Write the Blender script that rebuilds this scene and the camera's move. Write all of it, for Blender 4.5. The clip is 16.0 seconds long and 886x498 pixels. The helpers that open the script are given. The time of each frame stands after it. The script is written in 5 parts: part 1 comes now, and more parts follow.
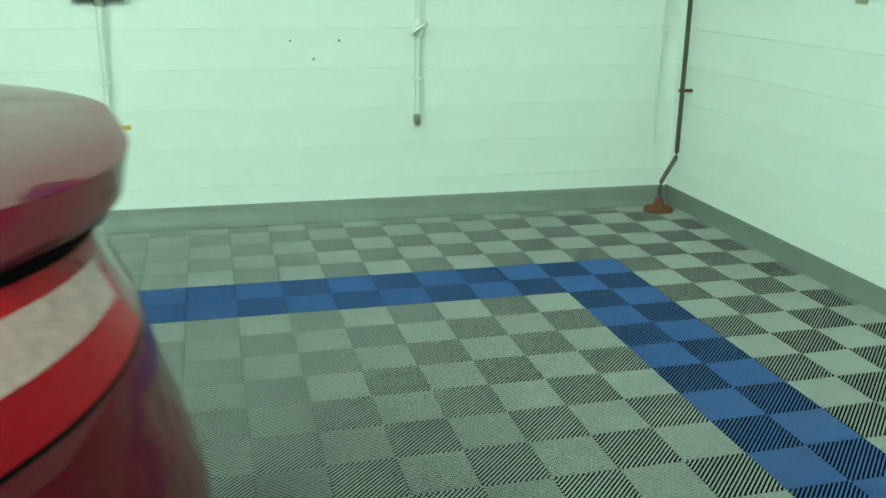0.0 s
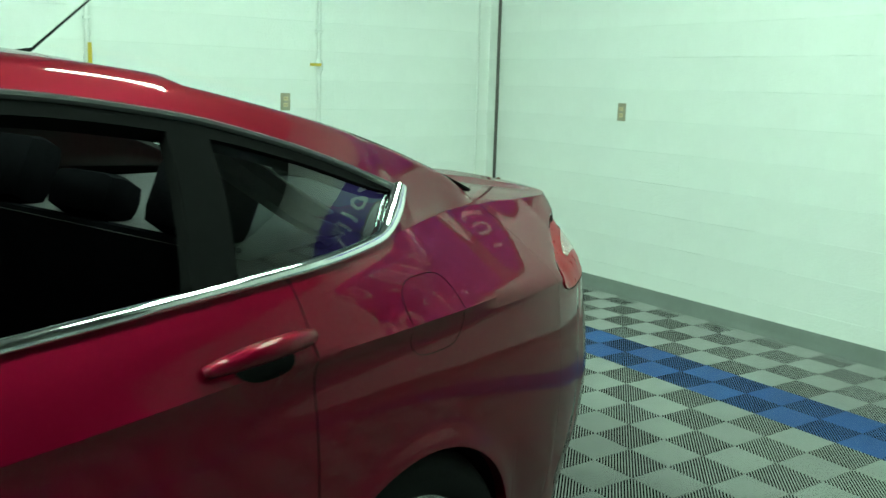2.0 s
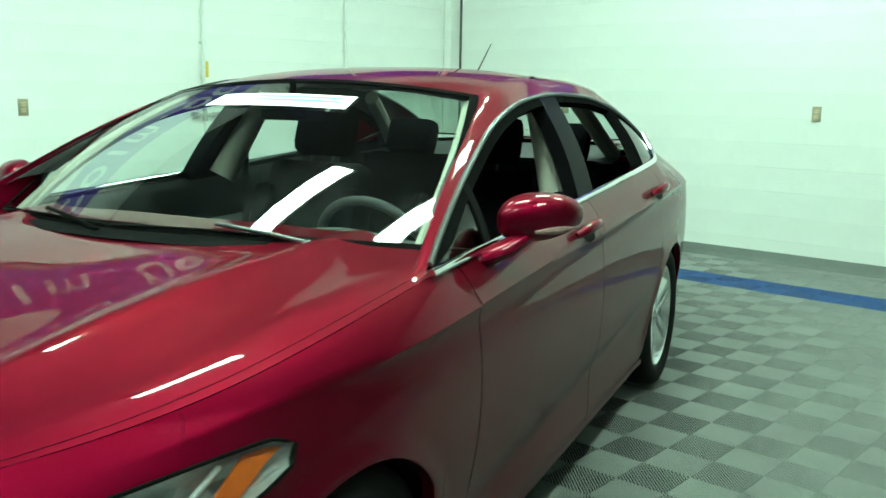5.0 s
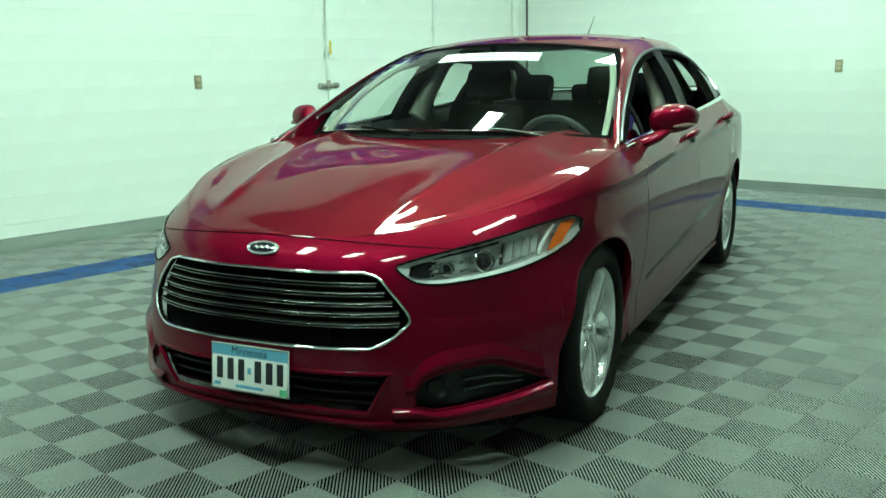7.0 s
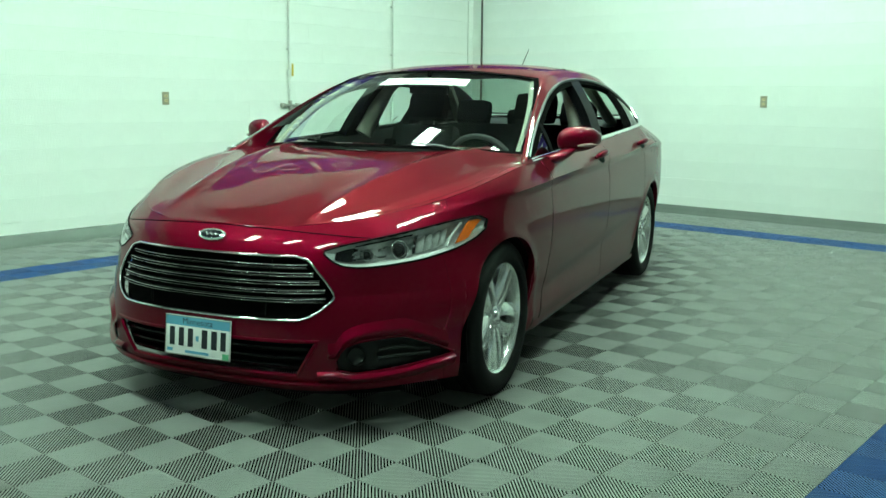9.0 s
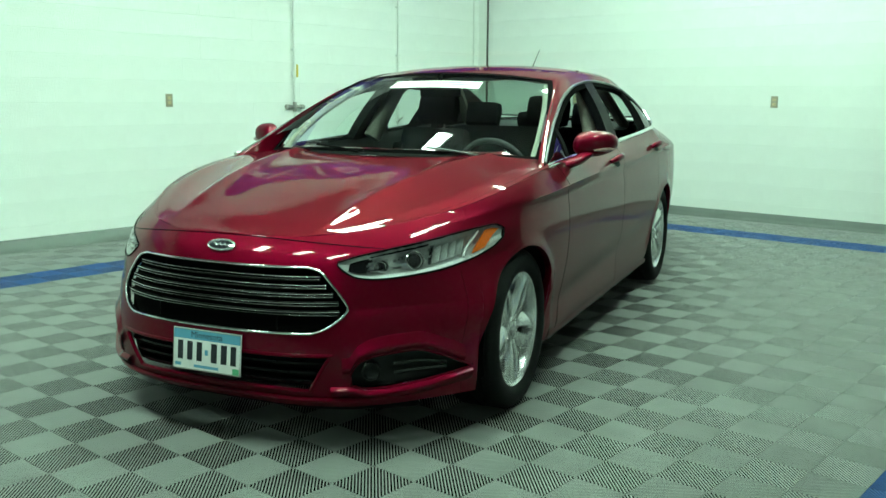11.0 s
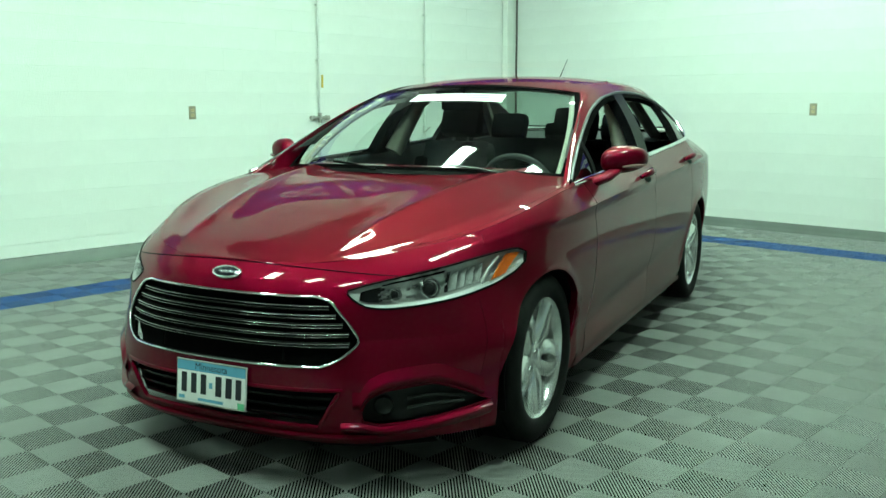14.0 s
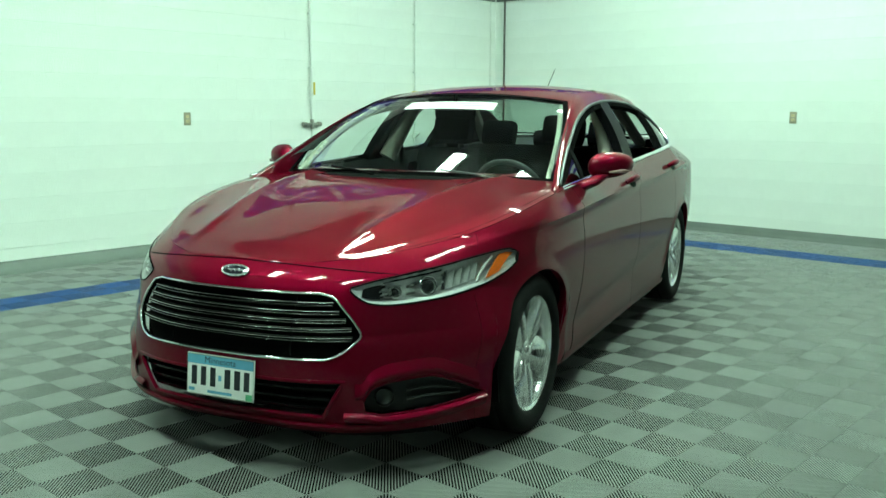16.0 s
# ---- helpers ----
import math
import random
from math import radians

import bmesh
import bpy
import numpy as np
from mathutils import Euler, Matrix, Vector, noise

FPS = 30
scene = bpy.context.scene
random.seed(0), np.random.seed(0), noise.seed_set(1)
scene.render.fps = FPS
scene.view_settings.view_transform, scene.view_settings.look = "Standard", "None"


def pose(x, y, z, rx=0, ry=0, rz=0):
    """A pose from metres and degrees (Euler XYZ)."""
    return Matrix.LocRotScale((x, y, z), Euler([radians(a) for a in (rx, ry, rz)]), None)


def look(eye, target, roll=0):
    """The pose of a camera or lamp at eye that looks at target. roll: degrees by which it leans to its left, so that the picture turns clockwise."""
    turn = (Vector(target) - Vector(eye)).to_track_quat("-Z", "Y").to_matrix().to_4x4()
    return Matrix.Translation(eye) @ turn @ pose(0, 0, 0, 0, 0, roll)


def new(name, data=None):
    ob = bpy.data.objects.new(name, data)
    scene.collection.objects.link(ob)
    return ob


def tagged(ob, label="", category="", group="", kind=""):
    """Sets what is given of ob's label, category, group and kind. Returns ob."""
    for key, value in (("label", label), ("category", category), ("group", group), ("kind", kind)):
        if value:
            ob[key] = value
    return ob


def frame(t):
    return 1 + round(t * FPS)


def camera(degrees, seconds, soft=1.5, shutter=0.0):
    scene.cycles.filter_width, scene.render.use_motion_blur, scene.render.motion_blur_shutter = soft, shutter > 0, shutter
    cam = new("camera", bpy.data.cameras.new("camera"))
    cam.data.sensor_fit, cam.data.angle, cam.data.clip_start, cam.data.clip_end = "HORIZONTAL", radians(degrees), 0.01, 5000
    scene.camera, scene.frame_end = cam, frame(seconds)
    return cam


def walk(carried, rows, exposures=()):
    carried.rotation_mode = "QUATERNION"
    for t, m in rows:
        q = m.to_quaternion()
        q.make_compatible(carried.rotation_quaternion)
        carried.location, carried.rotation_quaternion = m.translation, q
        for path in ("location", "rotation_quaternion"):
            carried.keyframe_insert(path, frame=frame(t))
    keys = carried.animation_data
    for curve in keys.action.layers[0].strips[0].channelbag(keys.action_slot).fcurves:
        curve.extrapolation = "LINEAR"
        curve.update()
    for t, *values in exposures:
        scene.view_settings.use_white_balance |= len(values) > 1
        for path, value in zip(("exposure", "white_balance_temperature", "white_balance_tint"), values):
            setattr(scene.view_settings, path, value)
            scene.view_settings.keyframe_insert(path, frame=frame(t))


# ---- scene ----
cam = camera(51.8, 16.0, shutter=0.3)
PATH = [
    (0, (-1.825, -3.817, 1.326), (-1.351, -1.967, 0.732), 0.8),
    (0.5, (-2.320, -4.203, 1.395), (-1.675, -2.389, 0.852), 1.9),
    (1, (-2.746, -4.489, 1.387), (-1.846, -2.761, 0.932), 1.2),
    (1.5, (-3.221, -4.755, 1.359), (-2.226, -3.064, 0.974), 1.9),
    (2, (-3.782, -4.936, 1.405), (-2.653, -3.324, 1.051), 1.6),
    (2.5, (-4.207, -4.939, 1.378), (-2.936, -3.436, 1.023), 2.9),
    (3, (-4.764, -5.106, 1.391), (-3.476, -3.615, 1.041), 1.3),
    (3.5, (-5.251, -5.192, 1.384), (-3.887, -3.768, 1.049), 0.6),
    (4, (-5.761, -5.357, 1.381), (-4.357, -3.975, 1.036), 1.7),
    (4.5, (-6.236, -5.435, 1.384), (-4.766, -4.118, 1.058), 0.35),
    (5, (-6.745, -5.538, 1.389), (-5.264, -4.238, 1.048), 0.9),
    (5.2, (-6.919, -5.55, 1.388), (-5.444, -4.243, 1.049), -0.2),
    (7.3, (-8.547, -6.249, 1.294), (-7.1, -4.927, 0.899), -1.2),
    (7.5, (-8.603, -6.339, 1.299), (-7.147, -5.028, 0.896), -1.2),
    (8, (-8.694, -6.555, 1.293), (-7.221, -5.259, 0.906), -0.1),
    (8.5, (-8.715, -6.63, 1.271), (-7.224, -5.341, 0.926), 0.2),
    (9, (-8.718, -6.628, 1.271), (-7.218, -5.347, 0.942), 0.6),
    (11.5, (-8.63, -6.398, 1.315), (-7.132, -5.116, 0.982), 0.4),
    (12, (-8.592, -6.291, 1.339), (-7.083, -5.026, 0.991), 0.1),
    (12.5, (-8.555, -6.282, 1.351), (-7.042, -5.029, 0.979), 0.4),
    (13, (-8.436, -6.333, 1.353), (-6.957, -5.039, 0.98), 0.9),
    (13.5, (-8.379, -6.379, 1.345), (-6.931, -5.044, 0.999), -0.2),
    (14, (-8.472, -6.413, 1.335), (-7.021, -5.075, 1.015), -0.0),
    (14.5, (-8.589, -6.476, 1.327), (-7.127, -5.147, 1.013), 0.2),
    (15, (-8.643, -6.512, 1.328), (-7.173, -5.193, 1.013), 0.0),
    (15.5, (-8.659, -6.522, 1.335), (-7.184, -5.207, 1.028), -0.0),
    (16, (-8.64, -6.509, 1.341), (-7.166, -5.193, 1.035), 0.2),
]
EXPOSURES = [(0, -0.08), (1, -0.18), (2, -0.06), (3, 0.12), (4, 0.24), (5, 0.12), (7, 0.0), (16, 0.0)]
walk(cam, [(t, look(eye, target, roll)) for t, eye, target, roll in PATH], exposures=EXPOSURES)

import collections

# ---- light ----
world = bpy.data.worlds.new("world")
scene.world = world
world.use_nodes = True
world.node_tree.nodes["Background"].inputs[0].default_value = (0.5, 0.6, 0.52, 1)
world.node_tree.nodes["Background"].inputs[1].default_value = 0.05


# ---- materials ----
def material(name, color, rough=0.5, metal=0.0, coat=0.0, vary=0.0, scale=8.0, bump=0.0, bump_scale=60.0, spec=0.5, tint=None, emit=0.0, flake=0.0, rand=0.0):
    m = bpy.data.materials.new(name)
    m.use_nodes = True
    nt = m.node_tree
    b = nt.nodes["Principled BSDF"]
    b.inputs["Base Color"].default_value = (*color, 1)
    b.inputs["Roughness"].default_value = rough
    b.inputs["Metallic"].default_value = metal
    b.inputs["Coat Weight"].default_value = coat
    b.inputs["Coat Roughness"].default_value = 0.008
    b.inputs["Coat IOR"].default_value = 1.36
    b.inputs["Specular IOR Level"].default_value = spec
    b.inputs["IOR"].default_value = 1.45
    if tint:
        b.inputs["Specular Tint"].default_value = (*tint, 1)
    if emit:
        b.inputs["Emission Color"].default_value = (*color, 1)
        b.inputs["Emission Strength"].default_value = emit
    tc = nt.nodes.new("ShaderNodeTexCoord")
    if vary or rand:
        n1 = nt.nodes.new("ShaderNodeTexNoise")
        n1.inputs["Scale"].default_value = scale
        n1.inputs["Detail"].default_value = 6
        n1.inputs["Roughness"].default_value = 0.65
        nt.links.new(tc.outputs["Object"], n1.inputs["Vector"])
        ramp = nt.nodes.new("ShaderNodeMapRange")
        ramp.inputs["From Min"].default_value, ramp.inputs["From Max"].default_value = 0.3, 0.7
        ramp.inputs["To Min"].default_value, ramp.inputs["To Max"].default_value = 1 - vary, 1 + vary
        nt.links.new(n1.outputs["Fac"], ramp.inputs["Value"])
        last = ramp.outputs["Result"]
        if rand:
            info = nt.nodes.new("ShaderNodeObjectInfo")
            rr = nt.nodes.new("ShaderNodeMapRange")
            rr.inputs["To Min"].default_value, rr.inputs["To Max"].default_value = 1 - rand, 1 + rand
            nt.links.new(info.outputs["Random"], rr.inputs["Value"])
            mul = nt.nodes.new("ShaderNodeMath")
            mul.operation = "MULTIPLY"
            nt.links.new(last, mul.inputs[0])
            nt.links.new(rr.outputs["Result"], mul.inputs[1])
            last = mul.outputs[0]
        mix = nt.nodes.new("ShaderNodeMix")
        mix.data_type, mix.blend_type = "RGBA", "MULTIPLY"
        mix.inputs["Factor"].default_value = 1.0
        mix.inputs["A"].default_value = (*color, 1)
        nt.links.new(last, mix.inputs["B"])
        nt.links.new(mix.outputs["Result"], b.inputs["Base Color"])
        rv = nt.nodes.new("ShaderNodeMapRange")
        rv.inputs["To Min"].default_value, rv.inputs["To Max"].default_value = max(0.02, rough - 0.12), min(1, rough + 0.12)
        nt.links.new(n1.outputs["Fac"], rv.inputs["Value"])
        nt.links.new(rv.outputs["Result"], b.inputs["Roughness"])
    if bump:
        n2 = nt.nodes.new("ShaderNodeTexNoise")
        n2.inputs["Scale"].default_value = bump_scale
        n2.inputs["Detail"].default_value = 4
        nt.links.new(tc.outputs["Object"], n2.inputs["Vector"])
        bp = nt.nodes.new("ShaderNodeBump")
        bp.inputs["Strength"].default_value = bump
        bp.inputs["Distance"].default_value = 0.01
        nt.links.new(n2.outputs["Fac"], bp.inputs["Height"])
        nt.links.new(bp.outputs["Normal"], b.inputs["Normal"])
    if flake:
        v = nt.nodes.new("ShaderNodeTexNoise")
        v.inputs["Scale"].default_value = 900.0
        nt.links.new(tc.outputs["Object"], v.inputs["Vector"])
        bp = nt.nodes.new("ShaderNodeBump")
        bp.inputs["Strength"].default_value = flake
        bp.inputs["Distance"].default_value = 0.002
        nt.links.new(v.outputs["Fac"], bp.inputs["Height"])
        nt.links.new(bp.outputs["Normal"], b.inputs["Normal"])
    return m


def pane_material(name, color):
    """Thin glass: clear straight through, with a mirror gloss that grows at grazing angles."""
    m = bpy.data.materials.new(name)
    m.use_nodes = True
    nt = m.node_tree
    nt.nodes.remove(nt.nodes["Principled BSDF"])
    out = nt.nodes["Material Output"]
    clear, gloss, mix, fres = (nt.nodes.new("ShaderNode" + k) for k in ("BsdfTransparent", "BsdfGlossy", "MixShader", "Fresnel"))
    clear.inputs["Color"].default_value = (*color, 1)
    gloss.inputs["Roughness"].default_value = 0.01
    fres.inputs["IOR"].default_value = 1.6
    nt.links.new(fres.outputs["Fac"], mix.inputs["Fac"])
    nt.links.new(clear.outputs["BSDF"], mix.inputs[1])
    nt.links.new(gloss.outputs["BSDF"], mix.inputs[2])
    nt.links.new(mix.outputs["Shader"], out.inputs["Surface"])
    return m


PAINT = material("ruby_paint", (0.134, 0.0008, 0.0120), 0.50, 0.66, coat=0.74, flake=0.05, spec=0.2, tint=(0.30, 0.0, 0.04))
BLOCK = material("block_paint", (0.80, 0.83, 0.79), 0.55, vary=0.045, scale=1.6, bump=0.35, bump_scale=90)
MORTAR = material("mortar_paint", (0.70, 0.74, 0.69), 0.7, vary=0.05, bump=0.3, bump_scale=70)
BASE = material("base_grey", (0.16, 0.18, 0.165), 0.5, vary=0.10, scale=4, bump=0.15)
CEIL = material("ceiling_grey", (0.14, 0.14, 0.14), 0.8, vary=0.08, scale=2, bump=0.2)
TILE = material("tile_grey", (0.262, 0.272, 0.258), 0.5, vary=0.07, scale=6, rand=0.05)
TILE_BLUE = material("tile_blue", (0.022, 0.078, 0.25), 0.5, vary=0.08, scale=6, rand=0.05)
# near-black colour stands in for the shade between the floor tiles' ribs
SUB = material("slab_gap_shade", (0.008, 0.008, 0.008), 0.95, spec=0.0, vary=0.2, scale=5)
PIPE_W = material("pipe_white", (0.74, 0.77, 0.73), 0.45, vary=0.05, scale=12)
PIPE_D = material("pipe_dark", (0.075, 0.068, 0.06), 0.45, vary=0.2, scale=20)
RUST = material("rust", (0.14, 0.045, 0.02), 0.85, vary=0.35, scale=40, bump=0.6, bump_scale=120)
YELLOW = material("valve_yellow", (0.62, 0.45, 0.05), 0.45, vary=0.06)
FELT = material("pillar_black_matte", (0.006, 0.006, 0.006), 0.9, spec=0.0, vary=0.15, scale=30)
DULL = material("grey_plastic", (0.030, 0.032, 0.031), 0.55, spec=0.3, vary=0.15, scale=60, bump=0.2, bump_scale=300)
STEEL = material("steel", (0.42, 0.41, 0.37), 0.4, 0.8, vary=0.08, scale=30)
PLATE_ST = material("outlet_cover", (0.40, 0.36, 0.27), 0.4, 0.6, vary=0.08, scale=30)
IVORY = material("outlet_ivory", (0.62, 0.50, 0.30), 0.5, vary=0.05)
LIPMETAL = material("grille_lip", (0.42, 0.42, 0.42), 0.22, 1.0)
DARKSTEEL = material("dark_steel", (0.10, 0.10, 0.10), 0.35, 1.0)
TRIM = material("window_trim_satin", (0.085, 0.09, 0.088), 0.35, 0.7)
PILLAR = material("pillar_black", (0.004, 0.004, 0.0045), 0.3, spec=0.02)
CHROME = material("chrome", (0.85, 0.86, 0.86), 0.06, 1.0)
SATIN = material("alloy", (0.80, 0.81, 0.80), 0.22, 0.75, vary=0.04, scale=20)
BRIGHT = material("lamp_reflector", (0.66, 0.68, 0.67), 0.16, 0.55, vary=0.15, scale=60)
STUCCO = material("dark_wall", (0.085, 0.09, 0.085), 0.7, vary=0.12, scale=2, bump=0.2)
BLACK = material("black_trim", (0.005, 0.005, 0.005), 0.6, spec=0.02, vary=0.1, scale=40)
GLOSSBLACK = material("black_gloss", (0.008, 0.008, 0.009), 0.18, spec=0.25)
RUBBER = material("rubber", (0.010, 0.0105, 0.010), 0.75, spec=0.10, vary=0.15, scale=30, bump=0.15, bump_scale=150)
CLOTH = material("seat_cloth", (0.005, 0.005, 0.006), 0.95, spec=0.0, vary=0.2, scale=60, bump=0.3, bump_scale=300)
PLASTIC = material("dash_plastic", (0.052, 0.053, 0.054), 0.6, spec=0.2, vary=0.1, scale=50, bump=0.2, bump_scale=350)
DASH = material("dash_top", (0.095, 0.10, 0.098), 0.65, spec=0.2, vary=0.1, scale=50, bump=0.2, bump_scale=350)
LINER = material("headliner", (0.42, 0.42, 0.38), 0.9, vary=0.05, scale=40)
CREAM = material("pillar_cream", (0.42, 0.41, 0.35), 0.7, vary=0.04)
GLASS = pane_material("clear_glass", (0.72, 0.83, 0.78))
GLASS_DARK = pane_material("privacy_glass", (0.30, 0.36, 0.35))
LENS = pane_material("lamp_lens", (0.95, 0.97, 0.97))
FAN = material("lamp_fan", (0.72, 0.74, 0.73), 0.14, 0.55, vary=0.25, scale=130)
# off-white carries the light that the lamp's glossy trim would reflect
GLINT_STRIP = material("lamp_glint_strip", (0.60, 0.62, 0.61), 0.2, 0.3, coat=0.6)
LENS_RED = material("lamp_red", (0.24, 0.0010, 0.006), 0.3, spec=0.05, coat=0.18, vary=0.12, scale=40)
LENS_CLEAR = material("lamp_clear", (0.34, 0.19, 0.185), 0.12, 0.3, coat=0.5, vary=0.25, scale=70)
AMBER = material("lamp_amber", (0.82, 0.17, 0.02), 0.1, coat=1.0, vary=0.08, scale=60)
WHITE = material("white_print", (0.80, 0.80, 0.78), 0.6, vary=0.03)
PLATE_BLUE = material("plate_blue", (0.12, 0.36, 0.52), 0.5, vary=0.08)
INK = material("ink", (0.012, 0.014, 0.02), 0.6)
BADGE_BLUE = material("badge_blue", (0.012, 0.014, 0.022), 0.15, coat=1.0)
BANNER = material("banner_purple", (0.085, 0.035, 0.36), 0.6, vary=0.05)
LAMP = material("lamp_panel", (0.67, 1.0, 0.80), 0.5, emit=94.0)


# ---- building helpers ----
def part(name, bm, mat, parent=None, label="", smooth=True):
    me = bpy.data.meshes.new(name)
    bm.to_mesh(me)
    bm.free()
    for m in mat if isinstance(mat, (list, tuple)) else [mat]:
        me.materials.append(m)
    if smooth:
        me.shade_smooth()
        me.set_sharp_from_angle(angle=radians(38))
        uses = collections.Counter(k for f in me.polygons for k in f.edge_keys)
        for e in me.edges:
            if uses[e.key] == 1:
                e.use_edge_sharp = True
    ob = new(name, me)
    if parent:
        ob.parent = parent
    if label:
        ob["label"] = label
    return ob


def box(bm, x0, x1, y0, y1, z0, z1, bevel=0.0, m=None):
    g = bmesh.ops.create_cube(bm, size=1.0)
    for v in g["verts"]:
        v.co = Vector(((x0 + x1) / 2 + v.co.x * (x1 - x0), (y0 + y1) / 2 + v.co.y * (y1 - y0), (z0 + z1) / 2 + v.co.z * (z1 - z0)))
    vs = list(g["verts"])
    if bevel:
        es = list({e for v in vs for e in v.link_edges})
        r = bmesh.ops.bevel(bm, geom=es, offset=bevel, segments=2, affect="EDGES", profile=0.6)
        vs = list({v for f in r["faces"] for v in f.verts} | {v for v in vs if v.is_valid})
    if m is not None:
        for v in vs:
            v.co = m @ v.co
    return vs


def tube(bm, pts, r, seg=10, closed=False, cap=True):
    """A round bar along points; r a number or one for each point."""
    pts = [Vector(p) for p in pts]
    n = len(pts)
    rings = []
    up = Vector((0, 0, 1))
    for i, p in enumerate(pts):
        a, b = pts[(i - 1) % n if closed else max(i - 1, 0)], pts[(i + 1) % n if closed else min(i + 1, n - 1)]
        d = (b - a).normalized()
        ref = up if abs(d.z) < 0.95 else Vector((1, 0, 0))
        u = d.cross(ref).normalized()
        w = u.cross(d)
        rr = r[i] if isinstance(r, (list, tuple)) else r
        rings.append([bm.verts.new(p + rr * (math.cos(2 * math.pi * k / seg) * u + math.sin(2 * math.pi * k / seg) * w)) for k in range(seg)])
    for i in range(n if closed else n - 1):
        a, b = rings[i], rings[(i + 1) % n]
        for k in range(seg):
            bm.faces.new((a[k], a[(k + 1) % seg], b[(k + 1) % seg], b[k]))
    if cap and not closed:
        bm.faces.new(rings[0][::-1])
        bm.faces.new(rings[-1])


def sheet(bm, rows, flip=False):
    """A surface through rows of points."""
    vs = [[bm.verts.new(p) for p in row] for row in rows]
    for a, b in zip(vs, vs[1:]):
        for k in range(len(a) - 1):
            q = [a[k], a[k + 1], b[k + 1], b[k]]
            if len({tuple(round(c, 6) for c in v.co) for v in q}) < 3:
                continue
            bm.faces.new(q[::-1] if flip else q)
    return vs


def lathe(bm, profile, seg=48, axis="y"):
    """Turns (radius, along) pairs round an axis."""
    rings = []
    for r, h in profile:
        ring = []
        for k in range(seg):
            a = 2 * math.pi * k / seg
            ring.append(bm.verts.new((r * math.cos(a), h, r * math.sin(a)) if axis == "y" else (r * math.cos(a), r * math.sin(a), h)))
        rings.append(ring)
    for a, b in zip(rings, rings[1:]):
        for k in range(seg):
            bm.faces.new((a[k], b[k], b[(k + 1) % seg], a[(k + 1) % seg]))


def curve(table):
    """A smooth function through (x, value) pairs, monotone between them."""
    xs = np.array([p[0] for p in table], float)
    ys = np.array([p[1] for p in table], float)
    if xs[0] > xs[-1]:
        xs, ys = xs[::-1], ys[::-1]
    d = np.diff(ys) / np.diff(xs)
    m = np.zeros(len(xs))
    for i in range(1, len(xs) - 1):
        m[i] = 0 if d[i - 1] * d[i] <= 0 else 2 / (1 / d[i - 1] + 1 / d[i])
    m[0], m[-1] = d[0], d[-1]

    def at(x):
        x = min(max(x, xs[0]), xs[-1])
        i = min(int(np.searchsorted(xs, x, side="right")) - 1, len(xs) - 2)
        i = max(i, 0)
        h = xs[i + 1] - xs[i]
        t = (x - xs[i]) / h
        return float((1 + 2 * t) * (1 - t) ** 2 * ys[i] + t * (1 - t) ** 2 * h * m[i] + t * t * (3 - 2 * t) * ys[i + 1] + t * t * (t - 1) * h * m[i + 1])

    return at


def lerp(a, b, t):
    return a + (b - a) * t


# ---- the room ----
WALL_E, WALL_N, WALL_W, WALL_S, TOP = 0.79, 1.02, -12.0, -9.2, 4.30
PALE_END = -7.45  # where the pale block wall gives way to the dark far side
CELL = 0.197
COURSE, BLOCK_L = 0.203, 0.406


def block_wall(name, label, axis, at, lo, hi, out, mat):
    """A painted block wall: core with recessed joints, and blocks laid in running bond. out: the sign of the way into the room."""
    bm = bmesh.new()
    d0, d1 = at + 0.003 * -out, at - out * 0.2
    if axis == "x":
        box(bm, min(d0, d1), max(d0, d1), lo, hi, -0.05, TOP)
    else:
        box(bm, lo, hi, min(d0, d1), max(d0, d1), -0.05, TOP)
    wall = part(name, bm, mat, smooth=False)
    tagged(wall, label, "wall", kind="structure")
    return wall


wall_north = block_wall("wall_north", "pale mint-white painted concrete block wall with pipes", "y", WALL_N, WALL_W - 0.2, WALL_E + 0.2, -1, MORTAR)
wall_east = block_wall("wall_east", "pale mint-white painted concrete block wall with outlets", "x", WALL_E, PALE_END, WALL_N, -1, MORTAR)
wall_east_far = block_wall("wall_east_far", "plain dark grey wall beside the bay", "x", WALL_E, WALL_S - 0.2, PALE_END, -1, STUCCO)
wall_south = block_wall("wall_south", "plain dark grey wall closing the bay", "y", WALL_S, WALL_W - 0.2, WALL_E, 1, STUCCO)
wall_west = block_wall("wall_west", "plain dark grey wall closing the bay", "x", WALL_W, WALL_S, WALL_N, 1, STUCCO)

bm = bmesh.new()
box(bm, WALL_W - 0.2, WALL_E + 0.2, WALL_S - 0.2, WALL_N + 0.2, TOP + 0.12, TOP + 0.27)
tagged(part("ceiling", bm, CEIL, smooth=False), "dark grey plain ceiling above the bay", "ceiling", kind="structure")

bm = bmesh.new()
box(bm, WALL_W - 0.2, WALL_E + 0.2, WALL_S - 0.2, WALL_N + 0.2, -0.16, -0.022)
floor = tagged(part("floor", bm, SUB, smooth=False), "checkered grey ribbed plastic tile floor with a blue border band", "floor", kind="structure")


